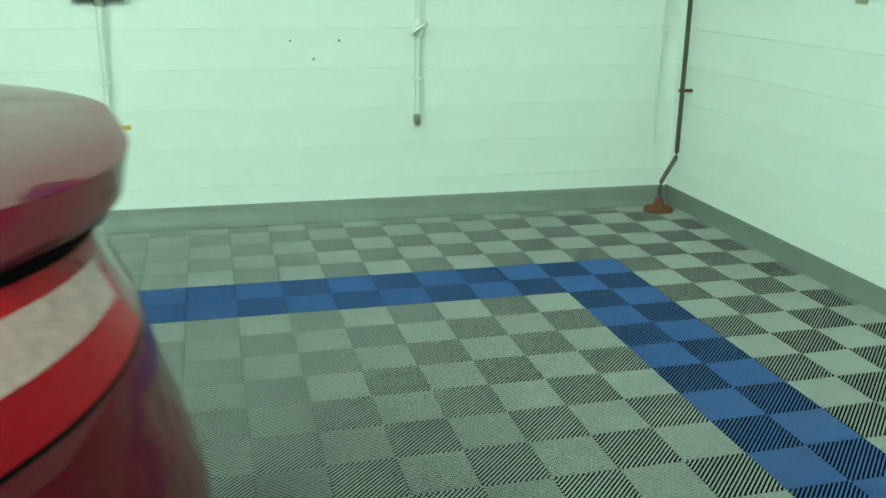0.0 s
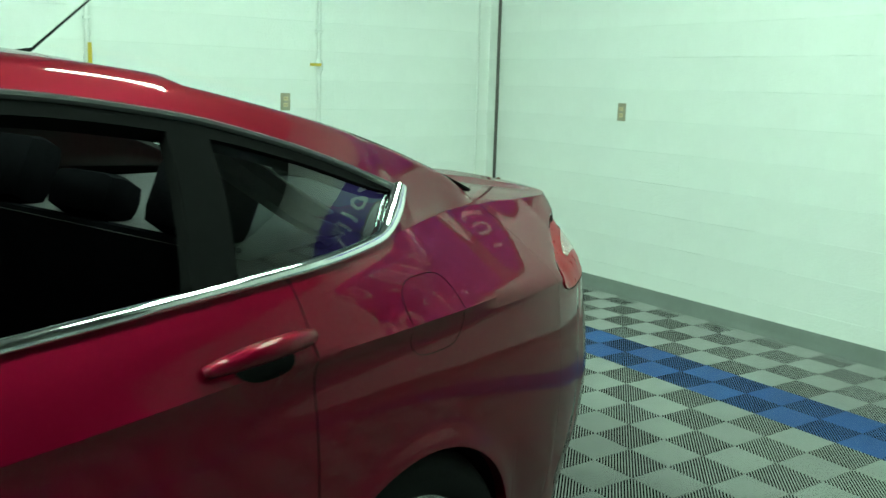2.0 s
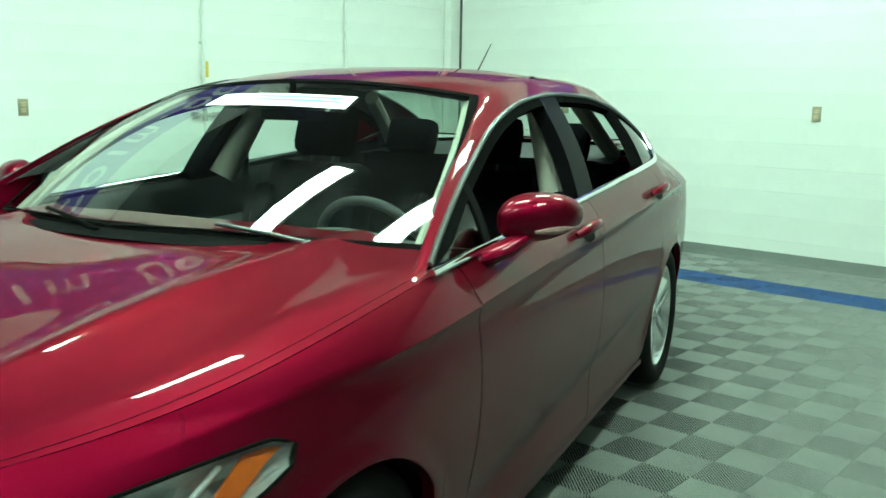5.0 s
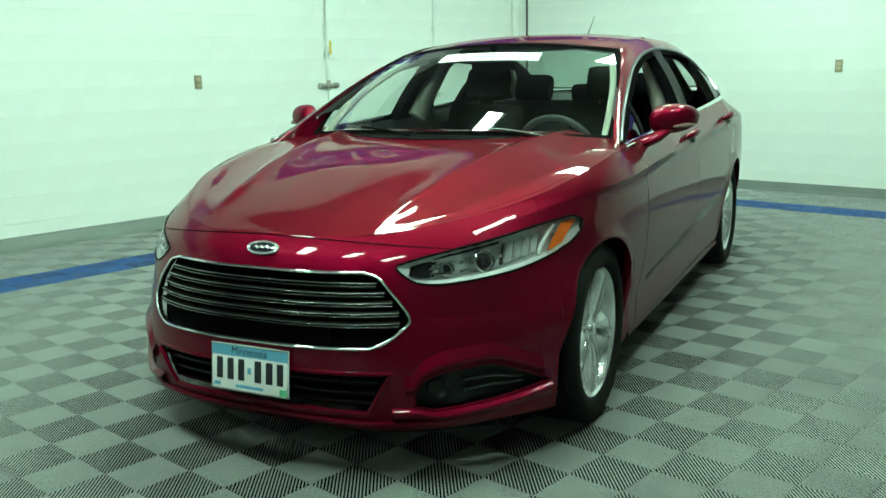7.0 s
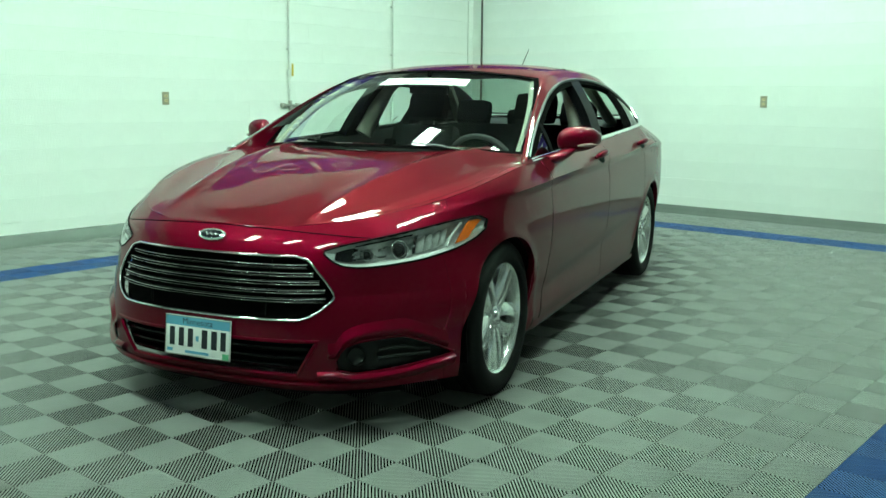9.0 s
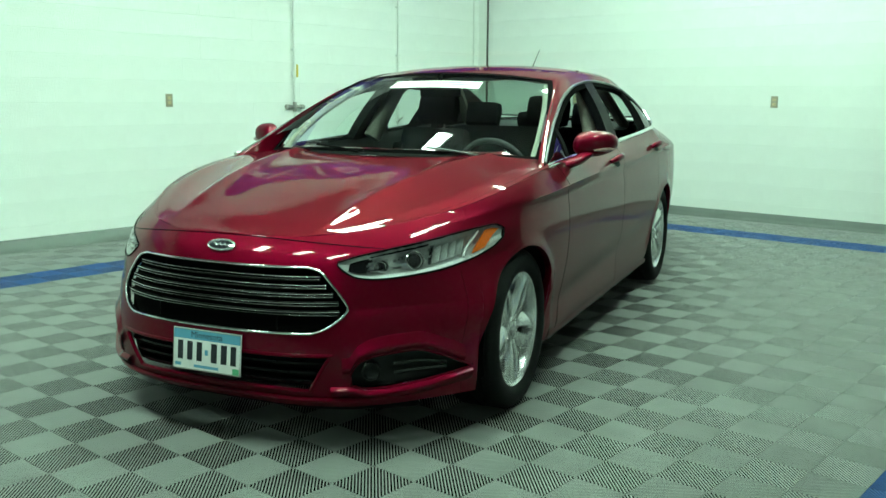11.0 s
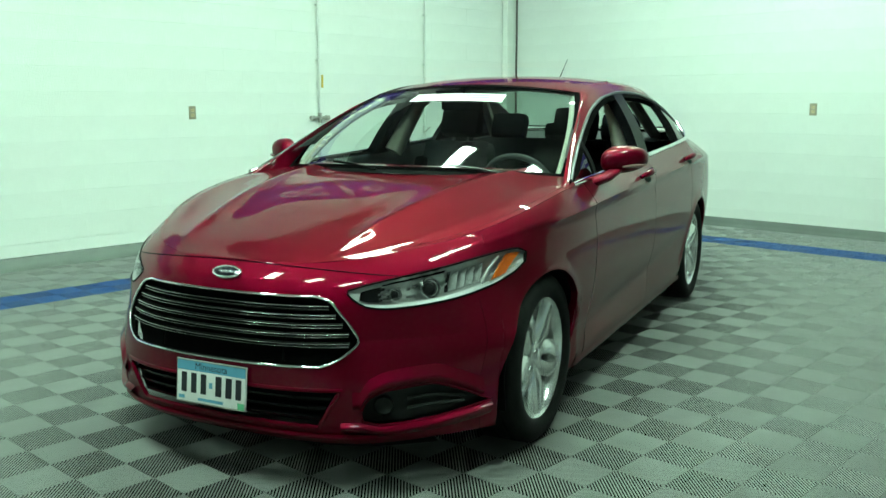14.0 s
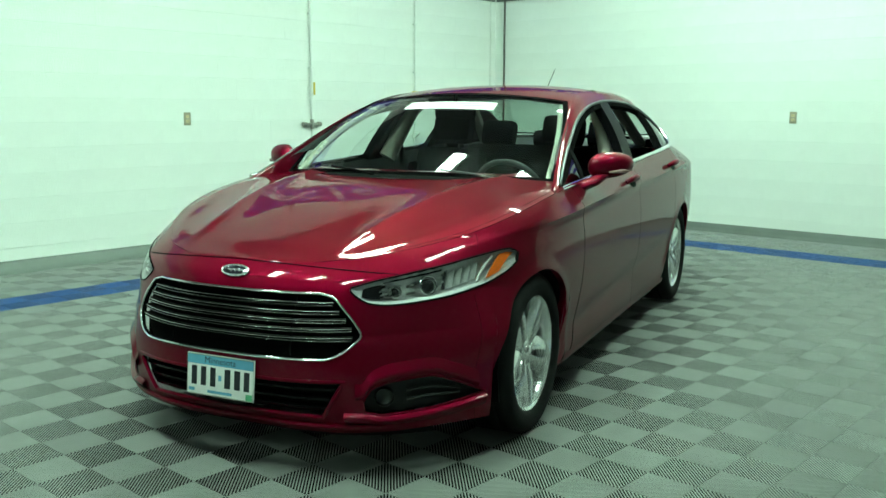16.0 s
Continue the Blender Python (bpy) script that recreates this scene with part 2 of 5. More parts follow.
def baseboard(name, pts, z=0.094):
    """A coved curb: pts hold its plan from the wall's face outward, at the top and at the foot, for both ends."""
    (wx0, wy0, dx, dy), (wx1, wy1, _, _), top, foot = pts
    bm = bmesh.new()
    rows = []
    for x, y in ((wx0, wy0), (wx1, wy1)):
        prof = [(0.0, z), (top * 0.8, z), (top, z - 0.006), (top + (foot - top) * 0.25, z * 0.45), (top + (foot - top) * 0.6, z * 0.16), (foot, 0.004), (foot, -0.02), (0.0, -0.02)]
        rows.append([Vector((x + dx * d, y + dy * d, h)) for d, h in prof])
    sheet(bm, rows)
    bmesh.ops.recalc_face_normals(bm, faces=bm.faces)
    tagged(part(name, bm, BASE), "dark grey painted coved base along the wall", "baseboard", kind="structure")


baseboard("baseboard_north", ((WALL_W, WALL_N - 0.002, 0, -1), (WALL_E - 0.03, WALL_N - 0.002, 0, -1), 0.055, 0.118))
baseboard("baseboard_east", ((WALL_E - 0.002, WALL_S, -1, 0), (WALL_E - 0.002, WALL_N - 0.004, -1, 0), 0.012, 0.030))


# ---- ceiling lights ----
def ceiling_light(x, y):
    base = tagged(new("ceiling_light"), "long bright ceiling fixture with three fluorescent tubes", "ceiling light", group="ceiling lights")
    lx, ly = 1.05, 0.30
    bm = bmesh.new()
    box(bm, -lx / 2 - 0.03, lx / 2 + 0.03, -ly / 2 - 0.03, ly / 2 + 0.03, 0.004, 0.07, bevel=0.006)
    part("frame", bm, PIPE_W, base)
    for k in (-1, 0, 1):
        bm = bmesh.new()
        tube(bm, [Vector((-lx / 2, k * ly * 0.35, -0.022)), Vector((lx / 2, k * ly * 0.35, -0.022))], 0.043, seg=12)
        part("fluorescent_tube", bm, LAMP, base, "glowing white tube")
    base.location = (x, y, TOP + 0.12 - 0.072)
    return base


for x in (-1.4, -4.8, -8.2):
    for y in (-2.3, -3.85, -5.55):
        if x < -2 or y > -5:
            ceiling_light(x, y)

# ---- the car: x ahead, y to its left, from the middle of the wheelbase on the ground ----
CAR = pose(-4.473, -3.078, 0.004, 0, 0.35, -163.55)
car = tagged(new("car"), "dark ruby red four-door sedan parked with its side windows down", "car")
car.matrix_world = CAR

XF, XR = 0.90, -1.70  # where the nose and the tail begin to round off
NF = 2.6
HUB_Z, ARCH = 0.325, 0.364
AXLES = (1.465, -1.425)

top_z = curve([(2.42, 0.772), (2.28, 0.785), (2.1, 0.822), (1.8, 0.878), (1.5, 0.930), (1.2, 0.968), (1.0, 0.984), (0.5, 1.003), (-0.15, 1.028), (-0.8, 1.055), (-1.3, 1.083), (-1.55, 1.100), (-1.8, 1.102), (-2.0, 1.098), (-2.3, 1.087), (-2.6, 1.080)])
side_w = curve([(0.14, 0.835), (0.20, 0.868), (0.27, 0.885), (0.34, 0.886), (0.45, 0.903), (0.58, 0.920), (0.70, 0.926), (0.82, 0.923), (0.89, 0.916), (0.95, 0.899), (1.0, 0.872), (1.03, 0.846)])
nose_x = curve([(0.12, 2.22), (0.17, 2.29), (0.22, 2.335), (0.30, 2.365), (0.40, 2.385), (0.50, 2.382), (0.60, 2.362), (0.68, 2.335), (0.74, 2.30), (0.79, 2.245), (0.86, 2.15)])
tail_x = curve([(0.14, -2.39), (0.22, -2.48), (0.35, -2.59), (0.48, -2.65), (0.60, -2.655), (0.72, -2.63), (0.82, -2.60), (0.95, -2.575), (1.02, -2.585), (1.07, -2.60), (1.10, -2.61)])
sill_z = curve([(2.4, 0.185), (2.2, 0.19), (1.9, 0.20), (1.0, 0.185), (0, 0.175), (-1.0, 0.185), (-1.9, 0.21), (-2.2, 0.235), (-2.5, 0.26)])
hood_c = curve([(2.30, 0.785), (2.24, 0.797), (2.1, 0.845), (1.9, 0.900), (1.6, 0.964), (1.3, 1.004), (1.0, 1.026), (0.8, 1.035)])
deck_c = curve([(-1.45, 1.150), (-1.8, 1.136), (-2.0, 1.122), (-2.15, 1.108), (-2.30, 1.095), (-2.44, 1.088), (-2.62, 1.084)])
crease_z = curve([(2.0, 0.80), (1.5, 0.865), (1.0, 0.890), (0.0, 0.915), (-1.0, 0.940), (-1.8, 0.955), (-2.2, 0.95)])

roll_in = curve([(-1.1, 0.0), (-1.2, 0.002), (-1.5, 0.06), (-1.7, 0.125), (-1.85, 0.165), (-2.0, 0.165), (-2.2, 0.125), (-2.4, 0.07), (-2.6, 0.05)])


def width(x, z):
    t = top_z(x)
    zz = z if z < 0.6 else 0.6 + (z - 0.6) * 0.43 / max(t - 0.6, 0.1)
    w = side_w(zz)
    if x < -1.1:  # the tail draws in, and its shoulder rolls over
        w *= 1 - 0.085 * ((-1.1 - x) / 1.2) ** 2
        q = min(1, max(0, z - 0.93) / max(t - 0.93, 0.05))
        w -= roll_in(x) * q ** 1.2
    if -2.1 < x < 1.9:  # the crease along the doors: soft above, undercut below
        d = z - crease_z(x)
        fade = max(0, min(1, (1.95 - x) / 0.6, (x + 2.1) / 0.5))
        w += fade * (0.016 * math.exp(-d / 0.040) if d > 0 else 0.016 * math.exp(d / 0.017) - 0.006 * (1 - math.exp(d / 0.017)) * math.exp(-(((d + 0.04) / 0.06) ** 2)))
        # the rising scoop low on the doors
        low = z - (0.36 + 0.06 * (0.9 - x))
        w -= 0.010 * math.exp(-((low / 0.05) ** 2)) * min(1, max(0, (1.0 - x) / 0.3), max(0, (x + 1.05) / 0.3))
    if x > 1.3:  # the bumper's corner stays wide ahead of the wheel
        k = max(0, min(1, (0.72 - z) / 0.24))
        w += 0.092 * math.exp(-(((x - 1.86) / 0.20) ** 2)) * k * k * (3 - 2 * k)
    for ax in AXLES:  # flared wheel lips
        r = math.hypot(x - ax, z - HUB_Z)
        if ARCH - 0.02 < r < ARCH + 0.2 and z > 0.2:
            w += 0.009 * math.exp(-(((r - ARCH) / 0.035) ** 2))
    return w


def skin(s, z):
    """The car's flank before its tail lamps are let in. s: 2..1 from the nose's middle to XF, 1..0 straight from XF to XR, 0..-1 round to the tail's middle."""
    if s > 1:
        a = (s - 1) * math.pi / 2
        e = NF if z > 0.55 else lerp(3.3, NF, max(0, (z - 0.2) / 0.35))
        x = XF + (nose_x(z) - XF) * math.sin(a) ** (2 / e)
        y = width(min(x, 2.2), z) * max(math.cos(a), 0) ** (2 / e)
    elif s >= 0:
        x = lerp(XR, XF, s)
        y = width(x, z)
    else:
        a = -s * math.pi / 2
        e = lerp(2.9, 2.6, min(1, max(0, (z - 0.93) / 0.12)))
        x = XR + (tail_x(z) - XR) * math.sin(a) ** (2 / e)
        flare = max(0, roll_in(-2.2) - roll_in(x)) * min(1, max(0, z - 0.93) / 0.16) if x < -2.2 else 0
        y = (width(max(x, -2.2), z) + flare) * max(math.cos(a), 0) ** (2 / e)
    return Vector((x, y, z))


def shell(s, z, off=0.0):
    """A point of the car's flank; the tail lamps lie below an overhanging ledge."""
    p = skin(s, z)
    if s < 0:
        t = (s - TAIL_S0) / (TAIL_S1 - TAIL_S0)
        if t > 0:
            lo, hi = tail_lo(min(t, 1)), tail_hi(min(t, 1))
            k = min(1, max(0, (hi + 0.032 - z) / 0.027)) * min(1, max(0, (z - lo + 0.01) / (hi - lo)))
            k *= LEDGE * min(1, t / 0.10)
            p.x += k * min(1, t / 0.35)
            p.y -= k * max(0, 1 - t / 0.55)
    if off:
        e = 0.004
        n = (shell(s - e, z) - shell(min(s + e, 2), z)).cross(shell(s, z + 0.004) - shell(s, z - 0.004))
        n = n.normalized() if n.length > 1e-9 else Vector((1, 0, 0))
        if n.y < -0.2 or (n.y <= 0.2 and n.x * (1 if s > 1 else -1) < 0):
            n = -n
        p = p + n * off
    return p


def s_at_x(x, z):
    lo, hi = -1.0, 2.0
    for _ in range(40):
        mid = (lo + hi) / 2
        if skin(mid, z).x < x:
            lo = mid
        else:
            hi = mid
    return (lo + hi) / 2


def s_at_y(y, z, front=True):
    lo, hi = (1.0, 2.0) if front else (-1.0, 0.0)
    for _ in range(40):
        mid = (lo + hi) / 2
        big = skin(mid, z).y > y
        if big == front:
            lo = mid
        else:
            hi = mid
    return (lo + hi) / 2


def bottom_z(x):
    z = sill_z(x)
    for ax in AXLES:
        d = abs(x - ax)
        if d < ARCH:
            z = max(z, HUB_Z + math.sqrt(ARCH * ARCH - d * d))
    return z


def spans(a, b, n, dense=()):
    vals = {round(lerp(a, b, i / n), 5) for i in range(n + 1)}
    for d in dense:
        if min(a, b) < d < max(a, b):
            vals.add(round(d, 5))
    return sorted(vals, reverse=a > b)


def outward(bm, c=(0, 0, 0.55)):
    """Turns all faces of a skin so that they look away from a point inside it."""
    bm.normal_update()
    c = Vector(c)
    if sum(f.calc_area() * f.normal.dot(f.calc_center_median() - c) for f in bm.faces) < 0:
        bmesh.ops.reverse_faces(bm, faces=bm.faces)


def mirrored(p, side):
    return Vector((p.x, p.y * side, p.z))


def arch_marks():
    out = []
    for ax in AXLES:
        for k in range(25):
            x = ax + ARCH * math.cos(math.pi * k / 24) * 0.9995
            out.append(s_at_x(x, 0.6))
    return out


MARKS = arch_marks()


# lamp openings in the flank: stations and lower and upper edges along them
LAMP_S0, LAMP_S1 = s_at_y(0.455, 0.71), s_at_x(1.615, 0.76)
lamp_lo = curve([(0, 0.705), (0.05, 0.682), (0.12, 0.664), (0.22, 0.658), (0.5, 0.668), (0.75, 0.692), (0.92, 0.722), (1, 0.752)])
lamp_hi = curve([(0, 0.715), (0.1, 0.729), (0.3, 0.750), (0.5, 0.768), (0.75, 0.790), (0.92, 0.798), (1, 0.782)])
TAIL_S0, TAIL_S1 = s_at_x(-2.02, 0.96), s_at_y(0.42, 0.96, False)
LEDGE = 0.036
tail_lo = curve([(0, 0.918), (0.02, 0.906), (0.06, 0.898), (0.12, 0.894), (0.2, 0.895), (0.35, 0.900), (0.6, 0.903), (1, 0.903)])
tail_hi = curve([(0, 0.926), (0.05, 0.938), (0.12, 0.954), (0.22, 0.978), (0.34, 1.002), (0.46, 1.014), (0.6, 1.014), (1, 1.004)])


grille_hw = curve([(0.470, 0.40), (0.482, 0.435), (0.51, 0.475), (0.55, 0.505), (0.60, 0.480), (0.65, 0.440), (0.685, 0.405), (0.697, 0.36)])
intake_hw = curve([(0.252, 0.385), (0.30, 0.415), (0.36, 0.450), (0.392, 0.470)])
fog_lo = curve([(0.525, 0.278), (0.58, 0.262), (0.70, 0.270), (0.80, 0.290), (0.85, 0.302)])
fog_hi = curve([(0.525, 0.318), (0.545, 0.358), (0.60, 0.384), (0.70, 0.392), (0.77, 0.362), (0.85, 0.307)])


def in_opening(p):
    y, z = abs(p.y), p.z
    if p.x < 1.5:
        return False
    return (0.470 < z < 0.697 and y < grille_hw(z)) or (0.252 < z < 0.392 and y < intake_hw(z)) or (0.525 < y < 0.85 and fog_lo(y) < z < fog_hi(y))


def lamp_edges(s):
    """The lamp that a station of the flank belongs to: how far along it, and its lower and upper edge there."""
    s0, s1, lo, hi = (LAMP_S0, LAMP_S1, lamp_lo, lamp_hi) if s > 0.5 else (TAIL_S0, TAIL_S1, tail_lo, tail_hi)
    t = (s - s0) / (s1 - s0)
    c = min(1, max(0, t))
    return t, lo(c) - 0.0035, hi(c) + 0.0035


def flank_rows(s0, s1, n, side, rows, lamp=False):
    """Lines up the flank; where there is a lamp, two of them run along its edges."""
    lines = []
    for s in spans(s0, s1, n, MARKS + [LAMP_S0, LAMP_S1, TAIL_S0, TAIL_S1]):
        x = shell(s, 0.6).x
        zb = bottom_z(x)
        zt = top_z(shell(s, 0.95 if s < 1 else 0.78).x)
        if lamp:
            t, lo, hi = lamp_edges(s)
            hi = min(hi, zt - 0.004)
            lo = min(lo, hi - 0.002)
            k1, k2 = int(rows * LAMP_ROWS[0]), int(rows * LAMP_ROWS[1])
            zs = [lerp(zb, lo, k / k1) for k in range(k1)] + [lerp(lo, hi, k / (k2 - k1)) for k in range(k2 - k1)] + [lerp(hi, zt, k / (rows - k2)) for k in range(rows - k2 + 1)]
        else:
            zs = [lerp(zb, zt, k / rows) for k in range(rows + 1)]
        q = shell(s, zb)
        q = Vector((q.x, max(0, q.y - 0.03), q.z + 0.004)) if abs(s - 0.5) < 1.3 else Vector((q.x * 0.985, q.y * 0.97, q.z + 0.004))
        lines.append([(s, zb, mirrored(q, side))] + [(s, z, mirrored(shell(s, z), side)) for z in zs])
    return lines


LAMP_ROWS = (0.72, 0.84)


def flank(name, lines, flip, thick=0.012, lamp=False):
    """A piece of the flank, with real thickness and the lamp openings left out."""
    bm = bmesh.new()
    vs = [[bm.verts.new(p) for _, _, p in line] for line in lines]
    rows = len(lines[0]) - 2
    k1, k2 = int(rows * LAMP_ROWS[0]) + 1, int(rows * LAMP_ROWS[1]) + 1
    for i in range(len(vs) - 1):
        t = lamp_edges((lines[i][0][0] + lines[i + 1][0][0]) / 2)[0]
        for k in range(rows + 1):
            if lamp and k1 <= k < k2 and 0 < t < 1:
                continue
            if k > 1 and in_opening((lines[i][k][2] + lines[i + 1][k + 1][2]) / 2):
                continue
            q = [vs[i][k], vs[i][k + 1], vs[i + 1][k + 1], vs[i + 1][k]]
            bm.faces.new(q[::-1] if flip else q)
    bmesh.ops.remove_doubles(bm, verts=bm.verts, dist=0.0003)
    outward(bm)
    ob = part(name, bm, [PAINT, BLACK], car)
    if thick:
        sol = ob.modifiers.new("thickness", "SOLIDIFY")
        sol.thickness, sol.offset, sol.material_offset, sol.material_offset_rim = thick, -1, 1, 1
    return ob


GAP = 0.0014
S_BUMP = s_at_x(1.90, 0.6)
S_FD = s_at_x(0.93, 0.6)
S_BD = s_at_x(-0.17, 0.6)
S_RD = s_at_x(-1.145, 0.6)
S_TAIL = s_at_x(-2.02, 0.6)
left, right = flank_rows(S_BUMP, 2.0, 120, 1, 100, True), flank_rows(S_BUMP, 2.0, 120, -1, 100, True)
flank("front_bumper", left + right[-2::-1], True, lamp=True)
left, right = flank_rows(S_TAIL - GAP * 0.2, -1.0, 80, 1, 90, True), flank_rows(S_TAIL - GAP * 0.2, -1.0, 80, -1, 90, True)
flank("rear_bumper", left + right[-2::-1], False, lamp=True)
for side in (1, -1):
    flank("front_fender", flank_rows(S_BUMP - GAP * 0.4, S_FD + GAP * 0.4, 70, side, 80, True), side < 0, lamp=True)
    flank("front_door", flank_rows(S_FD - GAP * 0.4, S_BD + GAP * 0.4, 26, side, 44), side < 0)
    flank("rear_door", flank_rows(S_BD - GAP * 0.5, S_RD + GAP * 0.4, 24, side, 44), side < 0)
    flank("quarter_panel", flank_rows(S_RD - GAP * 0.4, S_TAIL + GAP * 0.2, 80, side, 90, True), side < 0, lamp=True)


def hood_point(s, w):
    """A point of the bonnet: w runs from its middle (0) to the edge of the flank (1)."""
    zt = top_z(shell(s, 0.78).x)
    e = shell(s, zt)
    zc = hood_c(e.x)
    z = lerp(zc, zt, abs(w) ** 2.3)
    y = w * e.y
    # two ridges that run together towards the nose
    ridge = 0.33 + 0.16 * (2.2 - e.x)
    fade = min(1, max(0, (2.22 - e.x) / 0.25))
    z += fade * 0.017 * math.exp(-abs(abs(y) - ridge) / 0.050) - fade * 0.006 * math.exp(-((y / 0.25) ** 2))
    # the wing crest over the wheel
    z += 0.009 * math.exp(-(((abs(w) - 0.90) / 0.08) ** 2)) * max(0, min(1, (2.15 - e.x) / 0.4, (e.x - 0.9) / 0.4))
    return Vector((e.x, y, z))


bm = bmesh.new()
rows = []
S_COWL = s_at_x(0.84, 0.9)
for s in spans(2.0, S_COWL, 56):
    rows.append([hood_point(s, w / 40) for w in range(-40, 41)])
sheet(bm, rows, flip=True)
bmesh.ops.remove_doubles(bm, verts=bm.verts, dist=0.0003)
hood = part("hood", bm, PAINT, car)


def deck_point(s, w):
    zt = top_z(shell(s, 1.0).x)
    e = shell(s, zt)
    zc = deck_c(e.x)
    z = zc - (zc - zt) * abs(w) ** 2.6
    lip = max(0.0, (-2.30 - e.x) / 0.15)
    z += 0.014 * min(1, lip) ** 2 * (1 - w ** 4)
    return Vector((e.x, w * e.y, z))


bm = bmesh.new()
S_DECK = s_at_x(-1.42, 0.9)
rows = [[deck_point(s, w / 36) for w in range(-36, 37)] for s in spans(S_DECK, -1.0, 50)]
sheet(bm, rows, flip=True)
bmesh.ops.remove_doubles(bm, verts=bm.verts, dist=0.0003)
# the rear window's opening
bm.normal_update()
hole = [f for f in bm.faces if abs(f.calc_center_median().y) < 0.56 and f.calc_center_median().x > -2.07 + 0.14 * (f.calc_center_median().y / 0.6) ** 2]
bmesh.ops.delete(bm, geom=hole, context="FACES")
part("trunk_lid", bm, PAINT, car)

# ---- the cabin's shell ----
belt_y = lambda x: shell(s_at_x(x, 0.95), top_z(x) - 0.001).y
u_z = curve([(1.07, 0.978), (0.9, 1.055), (0.6, 1.185), (0.25, 1.305), (-0.05, 1.358), (-0.4, 1.378), (-0.75, 1.368), (-1.05, 1.333), (-1.28, 1.278), (-1.42, 1.232), (-1.575, 1.172)])
u_y = curve([(1.07, 0.838), (0.9, 0.795), (0.6, 0.735), (0.25, 0.680), (-0.05, 0.655), (-0.4, 0.642), (-0.75, 0.645), (-1.05, 0.658), (-1.28, 0.678), (-1.42, 0.693), (-1.575, 0.712)])
r_z = curve([(1.12, 0.985), (0.9, 1.090), (0.6, 1.228), (0.25, 1.352), (-0.05, 1.408), (-0.4, 1.430), (-0.75, 1.424), (-1.05, 1.398), (-1.30, 1.349), (-1.55, 1.284), (-1.8, 1.205), (-2.0, 1.135), (-2.15, 1.097)])
r_y = curve([(1.12, 0.812), (0.9, 0.755), (0.6, 0.690), (0.25, 0.630), (-0.05, 0.600), (-0.4, 0.586), (-0.75, 0.586), (-1.05, 0.592), (-1.30, 0.600), (-1.55, 0.612), (-1.8, 0.615), (-2.0, 0.600), (-2.15, 0.585)])
roof_c = curve([(0.26, 1.412), (0.1, 1.438), (-0.15, 1.463), (-0.45, 1.474), (-0.75, 1.465), (-1.0, 1.440), (-1.15, 1.412)])


def screen(w, k):
    """The windscreen: w across (-1..1), k from the cowl (0) to the header (1)."""
    a = Vector((1.10 - 0.24 * w * w, 0.765 * w, 1.020 - 0.028 * w * w))
    b = Vector((0.24 - 0.05 * w * w, 0.592 * w, 1.416 - 0.045 * w * w))
    p = a.lerp(b, k)
    bow = 0.030 * math.sin(math.pi * k)
    return p + Vector((0.42 * bow, 0.03 * w * math.sin(math.pi * k), bow))


def backlight(w, k):
    a = Vector((-1.13 - 0.02 * w * w, 0.548 * w, 1.414 - 0.034 * w * w))
    b = Vector((-2.11 + 0.14 * w * w, 0.600 * w, 1.126 + 0.010 * w * w))
    p = a.lerp(b, k)
    bow = 0.026 * math.sin(math.pi * k)
    return p + Vector((-0.4 * bow, 0, bow))


bm = bmesh.new()
xs = spans(0.235, -1.125, 40)
rows = []
for x in xs:
    ye, ze, zc = r_y(x) - 0.018, r_z(x) + 0.004, roof_c(x)
    rows.append([Vector((x - 0.05 * (w / 20) ** 2 * (1 if x > -0.4 else -0.3), ye * w / 20, lerp(zc, ze, abs(w / 20) ** 2.6))) for w in range(-20, 21)])
sheet(bm, rows, flip=True)
outward(bm)
roof = part("roof", bm, [PAINT, PLASTIC], car)
sol = roof.modifiers.new("thickness", "SOLIDIFY")
sol.thickness, sol.offset, sol.material_offset, sol.material_offset_rim = 0.014, -1, 1, 1

